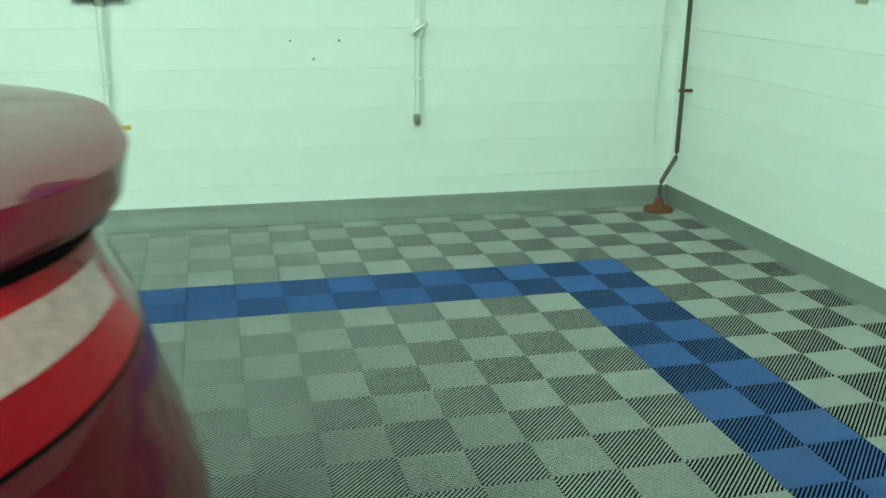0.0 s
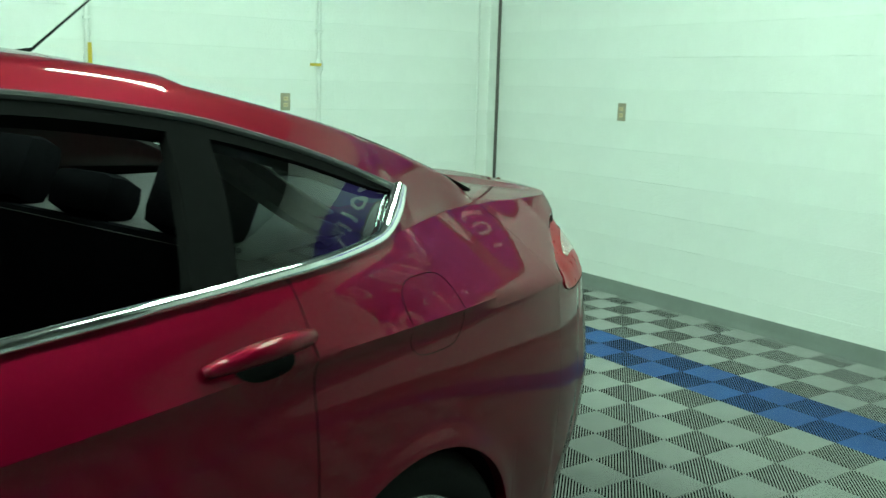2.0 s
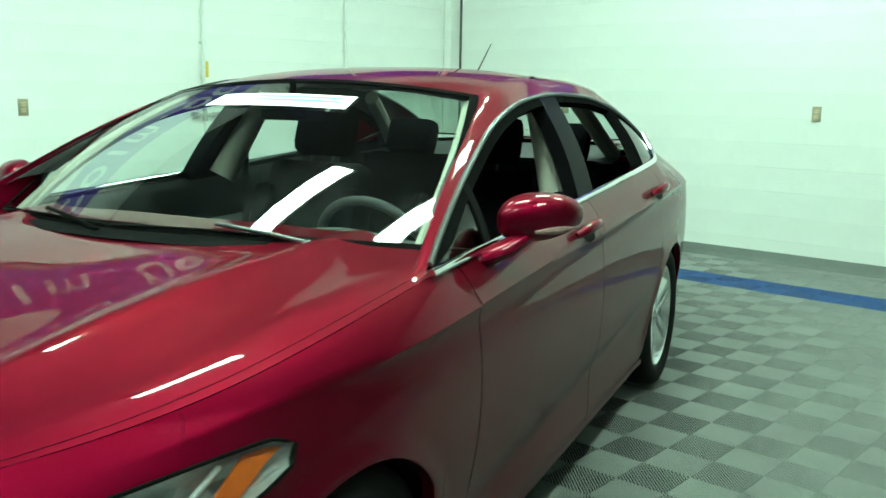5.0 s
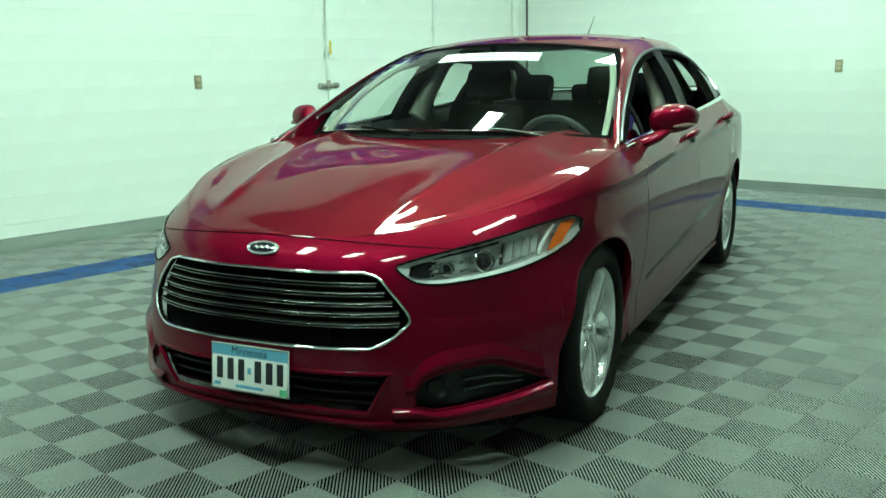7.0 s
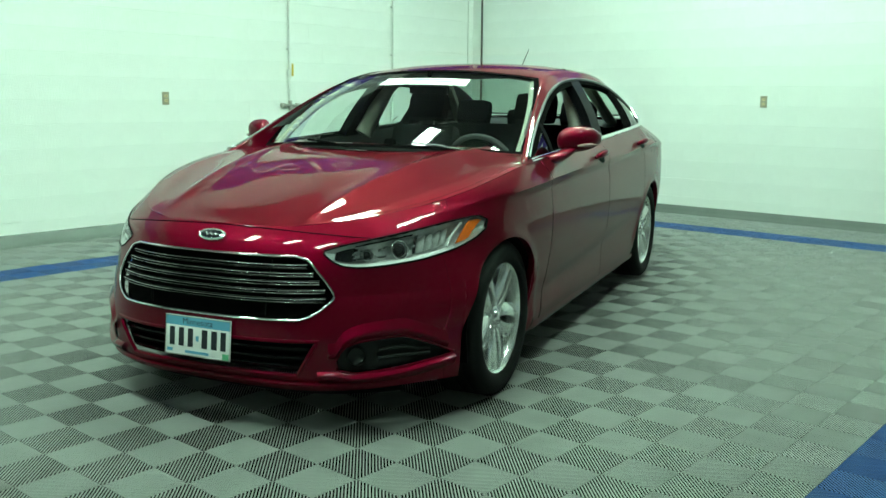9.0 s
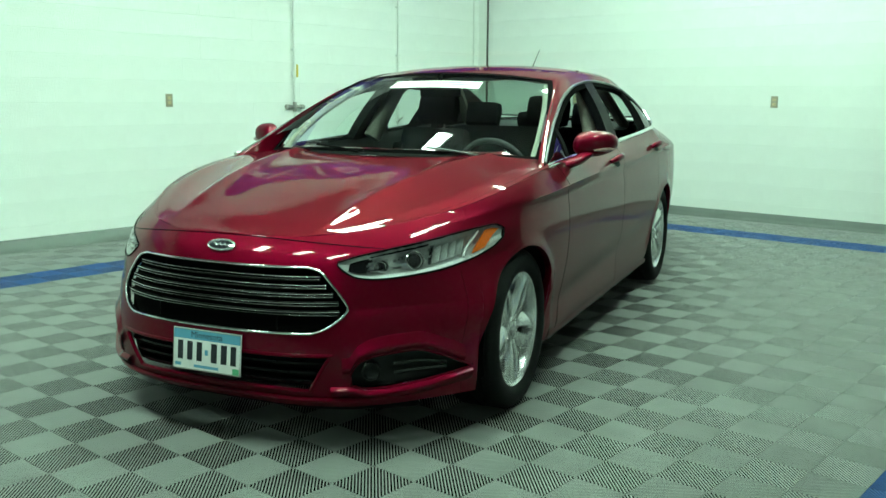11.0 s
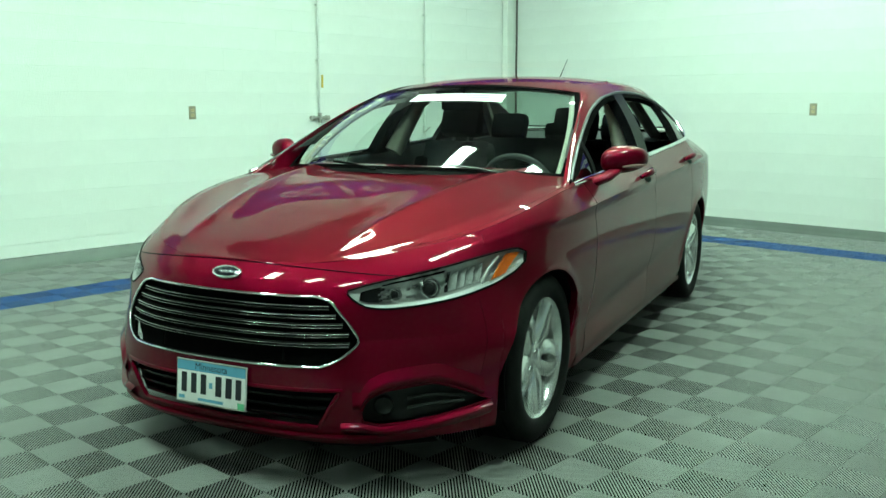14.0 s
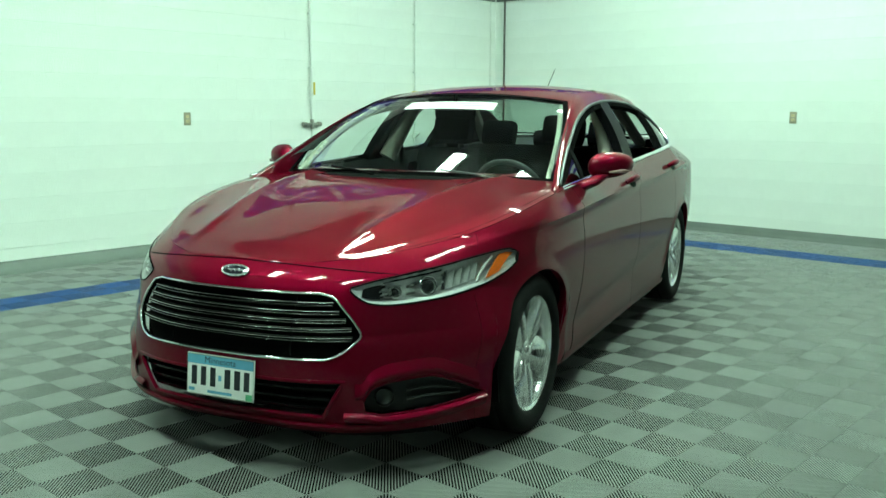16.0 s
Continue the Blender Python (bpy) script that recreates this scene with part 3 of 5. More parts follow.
for side in (1, -1):
    # pillar and cant rail from the wing over the roof to the rear wing
    bm = bmesh.new()
    rows = []
    for x in spans(1.12, -2.15, 96):
        o = Vector((x, u_y(x), u_z(x))) if x > -1.57 else None
        r = Vector((x, r_y(x), r_z(x)))
        if x > 0.20:  # beside the windscreen
            k = min(1, max(0, (1.12 - x) / (1.12 - 0.20)))
            i = screen(0.985, k) + Vector((0, 0, -0.004))
        elif x > -1.12:
            i = Vector((x, r_y(x) - 0.035, r_z(x) + 0.008))
        else:
            k = min(1, (-1.12 - x) / 0.87)
            i = backlight(0.985, k) + Vector((0, 0, -0.004))
        if o is None:
            xx = x
            zt = top_z(xx)
            o = shell(s_at_x(xx, 0.95), zt - 0.0005)
        else:
            xx = x
        i.y, r.y, o.y = abs(i.y), abs(r.y), abs(o.y)
        line = []
        for k in range(9):
            t = k / 8
            a, b = i.lerp(r, t), r.lerp(o, t)
            q = a.lerp(b, t) * 0.75 + (i.lerp(r, min(1, 2 * t)) if t < 0.5 else r.lerp(o, 2 * t - 1)) * 0.25
            swell = 0.007 * math.sin(math.pi * t) * max(0, min(1, (-0.5 - x) / 0.5, (x + 2.15) / 0.5))
            dive = max(0, (-1.86 - x) / 0.29) ** 1.3  # its end runs in below the trunk lid
            line.append(mirrored(q + Vector((0, 0.6, 0.8)) * swell - Vector((0, 0.030, 0.060)) * dive, side))
        rows.append(line)
    sheet(bm, rows, flip=side < 0)
    outward(bm)
    rail = part("roof_rail", bm, [PAINT, PLASTIC], car)
    sol = rail.modifiers.new("thickness", "SOLIDIFY")
    sol.thickness, sol.offset, sol.material_offset, sol.material_offset_rim = 0.012, -1, 1, 1
    # dark trim on its inner side
    bm = bmesh.new()
    sheet(bm, [[Vector((p.x, p.y - side * 0.016, p.z - 0.016)) for p in line] for line in rows[8:]], flip=side > 0)
    part("rail_lining", bm, PLASTIC, car)

    # the sail panel behind the side windows
    def side_pt(x, v, off=0.0):
        lean = -0.13 * math.sin(math.pi * min(1, max(0, (1.07 - x) / 2.645)))
        xx = min(1.07, max(-1.575, x + lean * v))
        up = min(1, max(0, (-1.40 - xx) / 0.175)) ** 2  # the lower edge sweeps up at the rear
        zu, yu = u_z(xx), u_y(xx)
        zb, yb = lerp(top_z(xx), u_z(-1.575), up), lerp(belt_y(xx), u_y(-1.575), up)
        bow = 0.018 * math.sin(math.pi * v) * min(1, max(0, (zu - zb) / 0.3))
        return mirrored(Vector((xx, lerp(yb, yu, v) + bow + off, lerp(zb, zu, v))), side)

    def strip(name, x0, x1, v0, v1, n, m, mat, off=0.0, thick=0.02, label=""):
        bm = bmesh.new()
        rows = [[side_pt(x, lerp(v0(x) if callable(v0) else v0, v1(x) if callable(v1) else v1, k / m), off) for k in range(m + 1)] for x in spans(x0, x1, n)]
        sheet(bm, rows, flip=side < 0)
        outward(bm)
        ob = part(name, bm, mat, car, label)
        if thick:
            sol = ob.modifiers.new("thickness", "SOLIDIFY")
            sol.thickness, sol.offset = thick, -1
        return ob

    high = lambda x: 1 - min(0.5, 0.030 / max(0.02, u_z(x) - top_z(x)))
    strip("window_frame", 1.03, -1.55, high, 1.0, 60, 3, FELT, 0.002, 0.03)
    strip("b_pillar", -0.085, -0.262, 0.0, 1.0, 6, 10, PILLAR, 0.003, 0.05)
    strip("window_divider", -0.955, -1.045, 0.0, 1.0, 4, 8, FELT, 0.003, 0.03)
    strip("window_divider", 0.735, 0.70, 0.0, 1.0, 3, 8, BLACK, 0.003, 0.03)
    strip("quarter_glass", -1.045, -1.57, 0.0, 1.0, 10, 6, GLASS_DARK, -0.004, 0.0)
    strip("quarter_glass", 1.03, 0.735, 0.0, 1.0, 8, 6, GLASS_DARK, -0.004, 0.0)
    bm = bmesh.new()
    tube(bm, [side_pt(x, 1.0, 0.004) for x in spans(1.03, -1.56, 60)], 0.0080, seg=8)
    part("window_trim", bm, TRIM, car, "dull metal window trim")
    # chrome along the belt, turning up at its rear end
    bm = bmesh.new()
    pts = [side_pt(x, 0.0, 0.004) + Vector((0, 0, 0.006)) for x in spans(1.06, -1.572, 90)]
    rad = [0.012 + 0.010 * math.exp(-(((p.x + 1.52) / 0.06) ** 2)) for p in pts]
    tube(bm, pts, rad, seg=10)
    part("chrome_strip", bm, CHROME, car, "polished chrome window strip")

for side in (1, -1):
    bm = bmesh.new()
    rows = []
    for x in spans(-1.36, -1.59, 16):
        up = min(1, max(0, (-1.40 - x) / 0.175)) ** 2
        a = shell(s_at_x(x, 0.95), top_z(x) - 0.001)
        b = Vector((x, lerp(belt_y(x), u_y(-1.575), up), lerp(top_z(x), u_z(-1.575), up)))
        rows.append([mirrored(a.lerp(b, k / 4), side) for k in range(5)])
    sheet(bm, rows)
    outward(bm)
    part("sail_panel", bm, PAINT, car)

bm = bmesh.new()
sheet(bm, [[screen(w / 16, k / 14) for w in range(-16, 17)] for k in range(15)])
wind = part("windshield", bm, GLASS, car, "clear sloping windshield with sun strip")
wind.visible_shadow = False
bm = bmesh.new()
sheet(bm, [[backlight(w / 14, k / 10) for w in range(-14, 15)] for k in range(11)], flip=True)
rear_glass = part("rear_window", bm, GLASS, car, "sloping clear rear window")
bm = bmesh.new()
edge = [backlight(1.0, k / 10) for k in range(11)] + [backlight(w / 12, 1.0) for w in range(11, -13, -1)] + [backlight(-1.0, k / 10) for k in range(9, -1, -1)]
tube(bm, [p - Vector((0, 0, 0.005)) for p in edge], 0.005, seg=8)
part("window_seal", bm, FELT, car, "black rubber window seal")
rear_glass.visible_shadow = False

# ---- car: front ----
def fpt(y, z, off=0.0):
    p = shell(s_at_y(abs(y), z, True), z, off)
    return Vector((p.x, math.copysign(p.y, y), p.z))


def front_patch(name, z0, z1, hw, mat, off, n=30, m=8, label="", parent=None):
    bm = bmesh.new()
    sheet(bm, [[fpt(lerp(-hw(z), hw(z), k / n), z, off) for k in range(n + 1)] for z in [lerp(z0, z1, j / m) for j in range(m + 1)]], flip=True)
    outward(bm)
    return part(name, bm, mat, parent or car, label)


grille = front_patch("grille", 0.462, 0.703, lambda z: grille_hw(z) + 0.045, BLACK, -0.040, n=36, m=14, label="black hexagonal grille with chrome bars")
bm = bmesh.new()
zs = [lerp(0.470, 0.697, k / 22) for k in range(23)]
ring = [fpt(grille_hw(z), z, 0.003) for z in zs] + [fpt(lerp(0.36, -0.36, k / 20), 0.697, 0.003) for k in range(1, 20)] + [fpt(-grille_hw(z), z, 0.003) for z in zs[::-1]] + [fpt(lerp(-0.40, 0.40, k / 20), 0.470, 0.003) for k in range(1, 20)]
tube(bm, ring, 0.0048, seg=10, closed=True)
part("chrome_ring", bm, CHROME, grille, "polished chrome surround")
for z in (0.664, 0.634, 0.603, 0.572, 0.541):
    bm = bmesh.new()
    w = grille_hw(z) - 0.022
    rows = []
    for k in range(31):
        y = lerp(-w, w, k / 30)
        rows.append([fpt(y, z + dz, o) for dz, o in ((0.010, -0.034), (0.008, -0.010), (0.001, -0.004), (-0.007, -0.010), (-0.009, -0.034))])
    sheet(bm, rows)
    bar = part("grille_bar", bm, BLACK, grille, "black grille bar with chrome lips")
    for dz, o in ((0.0035, -0.004), (-0.0055, -0.007)):
        bm = bmesh.new()
        tube(bm, [fpt(lerp(-w, w, k / 30), z + dz, o) for k in range(31)], 0.0021 if dz > 0 else 0.0014, seg=6)
        part("lip", bm, LIPMETAL, bar)
for y in (-0.27, 0.27):
    bm = bmesh.new()
    tube(bm, [fpt(y, lerp(0.48, 0.69, k / 6), -0.022) for k in range(7)], 0.005, seg=6)
    part("grille_rib", bm, BLACK, grille)

intake = front_patch("lower_intake", 0.244, 0.400, lambda z: intake_hw(z) + 0.085, BLACK, -0.045, m=8, label="black lower air intake")
for z in (0.280, 0.318, 0.356):
    bm = bmesh.new()
    w = intake_hw(z)
    sheet(bm, [[fpt(lerp(-w, w, k / 24), z + dz, o) for dz, o in ((0.007, -0.040), (0.005, -0.016), (-0.006, -0.018), (-0.008, -0.040))] for k in range(25)])
    part("intake_slat", bm, GLOSSBLACK, intake)
bm = bmesh.new()
zs = [lerp(0.252, 0.392, k / 8) for k in range(9)]
tube(bm, [fpt(intake_hw(z), z, -0.004) for z in zs] + [fpt(lerp(0.47, -0.47, k / 24), 0.392, -0.004) for k in range(1, 24)] + [fpt(-intake_hw(z), z, -0.004) for z in zs[::-1]] + [fpt(lerp(-0.385, 0.385, k / 24), 0.252, -0.004) for k in range(1, 24)], 0.0085, seg=8, closed=True)
part("intake_rim", bm, PAINT, intake, "red painted intake rim")
bm = bmesh.new()
tube(bm, [fpt(lerp(-0.58, 0.58, k / 40), 0.790 - 0.105 * lerp(-0.58, 0.58, k / 40) ** 2, 0.0004) for k in range(41)], 0.0022, seg=6)
part("hood_seam", bm, BLACK, car)
for side in (1, -1):
    bm = bmesh.new()
    tube(bm, [mirrored(hood_point(s_at_x(x, 0.85), 0.972), side) + Vector((0, 0, 0.0003)) for x in spans(2.02, 0.90, 30)], 0.0006, seg=6)
    part("hood_seam", bm, BLACK, car)
bm = bmesh.new()
tube(bm, [fpt(lerp(-0.70, 0.70, k / 40), 0.222 + 0.02 * max(0, abs(lerp(-0.70, 0.70, k / 40)) - 0.48), 0.003) for k in range(41)], [0.010 * max(0.15, min(1, (1 - abs(k / 20 - 1)) * 5)) for k in range(41)], seg=8)
part("lip", bm, PAINT, car)
front_patch("chin", 0.150, 0.192, lambda z: 0.70, BLACK, -0.012, m=3)

for side in (1, -1):
    ys = spans(0.525, 0.85, 28)
    bm = bmesh.new()
    sheet(bm, [[mirrored(fpt(min(0.85, max(0.51, y * 1.01 - 0.006)), lerp(fog_lo(y) - 0.01, fog_hi(y) + 0.01, k / 6), -0.045), side) for k in range(7)] for y in ys])
    outward(bm)
    pocket = part("fog_pocket", bm, DULL, car, "black fog lamp recess")
    bm = bmesh.new()
    tube(bm, [mirrored(fpt(y, fog_lo(y), -0.003), side) for y in ys] + [mirrored(fpt(y, fog_hi(y), -0.003), side) for y in ys[::-1]], 0.0050, seg=8, closed=True)
    part("pocket_rim", bm, PAINT, pocket)
    for f in (0.35, 0.62):
        bm = bmesh.new()
        tube(bm, [mirrored(fpt(y, lerp(fog_lo(y), fog_hi(y), f), -0.022), side) for y in spans(0.65, 0.79, 10)], 0.006, seg=6)
        part("pocket_slat", bm, DULL, pocket)
    bm = bmesh.new()
    sheet(bm, [[mirrored(fpt(y, fog_hi(y) + dz, o), side) for dz, o in ((0.075, -0.002), (0.052, 0.004), (0.034, 0.013), (0.026, 0.015), (0.018, 0.013), (0.0, -0.006))] for y in spans(0.50, 0.83, 28)])
    outward(bm)
    part("bumper_ridge", bm, PAINT, car)
    bm = bmesh.new()
    sheet(bm, [[mirrored(fpt(y, fog_lo(y) - dz, o), side) for dz, o in ((0.0, -0.006), (0.007, 0.012), (0.014, 0.017), (0.022, 0.016), (0.036, 0.006), (0.050, -0.002))] for y in spans(0.46, 0.85, 28)])
    outward(bm)
    part("bumper_ridge", bm, PAINT, car)
    bm = bmesh.new()
    lathe(bm, [(0.001, 0.0), (0.022, 0.0), (0.030, -0.006), (0.034, 0.006), (0.034, -0.02)], 24)
    for v in bm.verts:
        v.co.y = -v.co.y
        q = Vector((v.co.y + 0.012, v.co.x, v.co.z))
        v.co = q
    for v in bm.verts:
        c = fpt(0.595, 0.322, -0.048)
        v.co = mirrored(c + Matrix.Rotation(radians(22), 3, "Z") @ v.co, side)
    part("fog_lamp", bm, DULL, car, "dark round fog lamp")

    # headlamp: bowl, trim, projector, turn lamp, clear cover
    def lamp_pt(t, v, off, s0=LAMP_S0, s1=LAMP_S1, lo=lamp_lo, hi=lamp_hi):
        return mirrored(shell(lerp(s0, s1, t), lerp(lo(min(1, max(0, t))), hi(min(1, max(0, t))), v), off), side)

    def lamp_sheet(name, t0, t1, v0, v1, off, mat, parent, n=24, m=6, label="", thick=0.0):
        bm = bmesh.new()
        of = off if callable(off) else (lambda t, v: off)
        sheet(bm, [[lamp_pt(t, lerp(v0, v1, k / m), of(t, lerp(v0, v1, k / m))) for k in range(m + 1)] for t in spans(t0, t1, n)], flip=side > 0)
        ob = part(name, bm, mat, parent, label)
        if thick:
            sol = ob.modifiers.new("thickness", "SOLIDIFY")
            sol.thickness, sol.offset = thick, -1
        return ob

    lamp = tagged(new("headlamp"))
    lamp.parent = car
    lamp["label"] = "clear swept-back headlamp with amber corner"
    rng = random.Random(5)
    deep = lambda t, v: -0.006 + rng.uniform(-0.005, 0.005) * (0.1 < t < 0.97) - 0.055 * math.sin(math.pi * min(1, max(0, t))) ** 0.5 * math.sin(math.pi * min(1, max(0, v))) ** 0.6
    lamp_sheet("reflector", -0.02, 1.02, -0.12, 1.12, deep, BRIGHT, lamp, n=40, m=12)
    for t, r in ((0.44, 0.034), (0.25, 0.020)):
        c = lamp_pt(t, 0.48, -0.030)
        bm = bmesh.new()
        bmesh.ops.create_uvsphere(bm, u_segments=20, v_segments=12, radius=r * 0.80)
        bmesh.ops.translate(bm, verts=bm.verts, vec=c)
        part("projector", bm, GLOSSBLACK, lamp, "dark glass projector lens")
        bm = bmesh.new()
        d = (lamp_pt(t, 0.48, 0.02) - lamp_pt(t, 0.48, 0.0)).normalized()
        u = d.cross(Vector((0, 0, 1))).normalized()
        w = u.cross(d)
        tube(bm, [c + d * 0.012 + (u * math.cos(a) + w * math.sin(a)) * r for a in [2 * math.pi * k / 24 for k in range(24)]], 0.005, seg=8, closed=True)
        part("projector_ring", bm, CHROME, lamp)
    # dark inner cheek and the shelf above the bowls
    lamp_sheet("bezel", 0.065, 0.17, 0.22, 1.0, -0.022, GLOSSBLACK, lamp, n=8, m=4)
    lamp_sheet("bezel", 0.17, 0.50, 0.91, 1.0, -0.014, GLOSSBLACK, lamp, n=8, m=3)
    # chrome steps stacked beside the inner bowl
    for t, v, dt, dv, d in ((0.16, 0.50, 0.050, 0.11, -0.012), (0.19, 0.30, 0.065, 0.10, -0.010), (0.235, 0.66, 0.040, 0.10, -0.014), (0.31, 0.28, 0.050, 0.09, -0.010), (0.335, 0.62, 0.030, 0.14, -0.016)):
        lamp_sheet("reflector_step", t, t + dt, v, v + dv, lambda q, w, d=d, v=v: d - 0.06 * (w - v), CHROME, lamp, n=4, m=2)
    # small chrome facets between the bowls
    spark = random.Random(11)
    for k in range(16):
        t, v = spark.uniform(0.13, 0.52), spark.uniform(0.22, 0.80)
        g, h = spark.uniform(-0.35, 0.35), spark.uniform(-0.03, 0.03)
        lamp_sheet("reflector_facet", t, t + spark.uniform(0.010, 0.022), v, v + spark.uniform(0.06, 0.14), lambda q, w, t=t, v=v, g=g, h=h: -0.012 + g * (q - t) + h * (w - v), CHROME, lamp, n=2, m=2)
    # curved fan of the outer bowl
    for k in range(4):
        t0 = 0.545 + 0.048 * k
        lamp_sheet("reflector_fan", t0, t0 + 0.042, 0.24, 0.86, lambda q, w, t0=t0: -0.016 - 0.028 * math.sin(math.pi * min(1, max(0, (q - t0) / 0.042))) - 0.012 * abs(w - 0.5), FAN, lamp, n=6, m=6)
    lamp_sheet("bezel", 0.520, 0.540, 0.22, 0.90, -0.020, GLOSSBLACK, lamp, n=2, m=4)
    # pale strip, reflected light put in its colour, along the lower edge, turning up at the inner end
    lamp_sheet("glint_strip", 0.035, 0.78, -0.01, 0.11, lambda t, v: -0.003 - 0.10 * max(0, v), GLINT_STRIP, lamp, n=34, m=3, label="off-white trim strip along the lower edge, with reflected light in its colour")
    lamp_sheet("glint_strip", 0.010, 0.062, 0.10, 0.62, -0.006, GLINT_STRIP, lamp, n=4, m=5)
    bm = bmesh.new()
    sheet(bm, [[lamp_pt(lerp(0.800, 0.870, v) + k / 8 * lerp(0.085, 0.105, v), lerp(0.10, 0.92, v), -0.011) for k in range(9)] for v in [j / 8 for j in range(9)]], flip=side < 0)
    turn = part("turn_lamp", bm, AMBER, lamp, "amber turn lamp")
    sol = turn.modifiers.new("thickness", "SOLIDIFY")
    sol.thickness, sol.offset = 0.006, -1
    bm = bmesh.new()
    tube(bm, [lamp_pt(lerp(0.735, 0.815, v ** 1.6), lerp(0.12, 0.90, v), -0.009) for v in [j / 8 for j in range(9)]], 0.006, seg=8)
    part("glint_strip", bm, GLINT_STRIP, lamp)
    lamp_sheet("surround", -0.03, 1.03, 1.05, 1.30, 0.0012, PAINT, lamp, n=30, m=3, label="red painted rim")
    lamp_sheet("surround", -0.03, 1.03, -0.30, -0.05, 0.0012, PAINT, lamp, n=30, m=3, label="red painted rim")
    cover = lamp_sheet("lens", -0.015, 1.01, -0.05, 1.05, 0.002, LENS, lamp, n=32, m=8)
    cover.visible_shadow = False
    bm = bmesh.new()
    edge = [lamp_pt(t, -0.06, 0.0015) for t in spans(0, 1, 30)] + [lamp_pt(t, 1.06, 0.0015) for t in spans(1, 0, 30)]
    tube(bm, edge, 0.0036, seg=6, closed=True)
    part("gasket", bm, BLACK, lamp)

    # tail lamp
    tl = new("tail_lamp")
    tl.parent = car
    tl["label"] = "red tail lamp with clear reversing section"
    args = dict(s0=TAIL_S0, s1=TAIL_S1, lo=tail_lo, hi=tail_hi)

    def tail_sheet(name, t0, t1, v0, v1, off, mat, label="", n=26, m=8, thick=0.0):
        bm = bmesh.new()
        f0 = v0 if callable(v0) else (lambda t: v0)
        f1 = v1 if callable(v1) else (lambda t: v1)
        sheet(bm, [[lamp_pt(t, lerp(f0(t), f1(t), k / m), off, **args) for k in range(m + 1)] for t in spans(t0, t1, n)], flip=side > 0)
        ob = part(name, bm, mat, tl, label)
        if thick:
            sol = ob.modifiers.new("thickness", "SOLIDIFY")
            sol.thickness, sol.offset = thick, -1
        return ob

    tail_sheet("red_lens", 0.0, 1.03, -0.05, 1.05, 0.004, LENS_RED, n=34, thick=0.02)
    t_clear = (s_at_x(-2.20, 0.98) - TAIL_S0) / (TAIL_S1 - TAIL_S0)
    tail_sheet("clear_lens", t_clear, 0.98, lambda t: lerp(0.58, 0.40, min(1, (t - t_clear) / 0.25)), lambda t: lerp(0.70, 0.86, min(1, max(0, t - t_clear) / 0.30) ** 0.8 * 0.85), 0.0065, LENS_CLEAR, "clear reversing lamp section", n=30)
    # upper seam, widened so its black also gives the ledge's shaded underside
    tail_sheet("seam", 0.01, 1.04, 1.05, lambda t: 1.06 + 0.014 / (tail_hi(min(1, t)) - tail_lo(min(1, t))), 0.002, BLACK, n=30, m=3)
    tail_sheet("seam", -0.004, 1.04, -0.11, -0.06, 0.0015, BLACK, n=30, m=2)
# oval badge and number plate
bm = bmesh.new()
bc, bn = fpt(0.0, 0.752), (fpt(0.0, 0.752, 0.01) - fpt(0.0, 0.752)).normalized()
bt = Vector((0, 1, 0))
bu = bn.cross(bt)
bu = bu if bu.z > 0 else -bu
tube(bm, [bc + bn * 0.006 + bt * 0.058 * math.cos(a) + bu * 0.0225 * math.sin(a) for a in [2 * math.pi * k / 36 for k in range(36)]], 0.0042, seg=8, closed=True)
badge = part("badge", bm, SATIN, car, "oval chrome-rimmed badge")
bm = bmesh.new()
disc = [bm.verts.new(bc + bn * (0.0075 if r < 1 else 0.004) + bt * 0.057 * math.cos(a) * r + bu * 0.0215 * math.sin(a) * r) for r in (1, 0.6) for a in [2 * math.pi * k / 36 for k in range(36)]]
for k in range(36):
    bm.faces.new((disc[k], disc[(k + 1) % 36], disc[36 + (k + 1) % 36], disc[36 + k]))
bm.faces.new(disc[36:])
bmesh.ops.recalc_face_normals(bm, faces=bm.faces)
part("badge_field", bm, BADGE_BLUE, badge, "dark oval field")
bm = bmesh.new()
tube(bm, [bc + bn * 0.010 + bt * lerp(-0.032, 0.032, k / 12) + bu * 0.006 * math.sin(k * 1.6) for k in range(13)], 0.0024, seg=6)
part("badge_mark", bm, SATIN, badge)

PLATE_M = Matrix.Translation((fpt(0.0, 0.40).x + 0.018, 0.0, 0.378)) @ Euler((0, radians(-6), 0)).to_matrix().to_4x4()


def plate_box(bm, y0, y1, z0, z1, x0, x1, bevel=0.0):
    box(bm, x0, x1, y0, y1, z0, z1, bevel=bevel, m=PLATE_M)


bm = bmesh.new()
plate_box(bm, -0.1525, 0.1525, -0.0765, 0.0765, -0.004, 0.0, bevel=0.0015)
plate = part("number_plate", bm, WHITE, car, "white number plate with blue upper band")
bm = bmesh.new()
plate_box(bm, -0.149, 0.149, 0.038, 0.0735, 0.0002, 0.0008)
part("blue_band", bm, PLATE_BLUE, plate)
bm = bmesh.new()
tube(bm, [PLATE_M @ Vector((0.0005, y, z)) for y, z in ((-0.150, -0.074), (0.150, -0.074), (0.150, 0.074), (-0.150, 0.074))], 0.0025, seg=6, closed=True)
part("plate_rim", bm, STEEL, plate)
for y, w in ((-0.118, 0.024), (-0.075, 0.024), (-0.032, 0.024), (0.034, 0.026), (0.078, 0.026), (0.120, 0.024)):
    bm = bmesh.new()
    plate_box(bm, y - w / 2, y + w / 2, -0.040, 0.030, 0.0004, 0.0012)
    part("bar", bm, INK, plate)
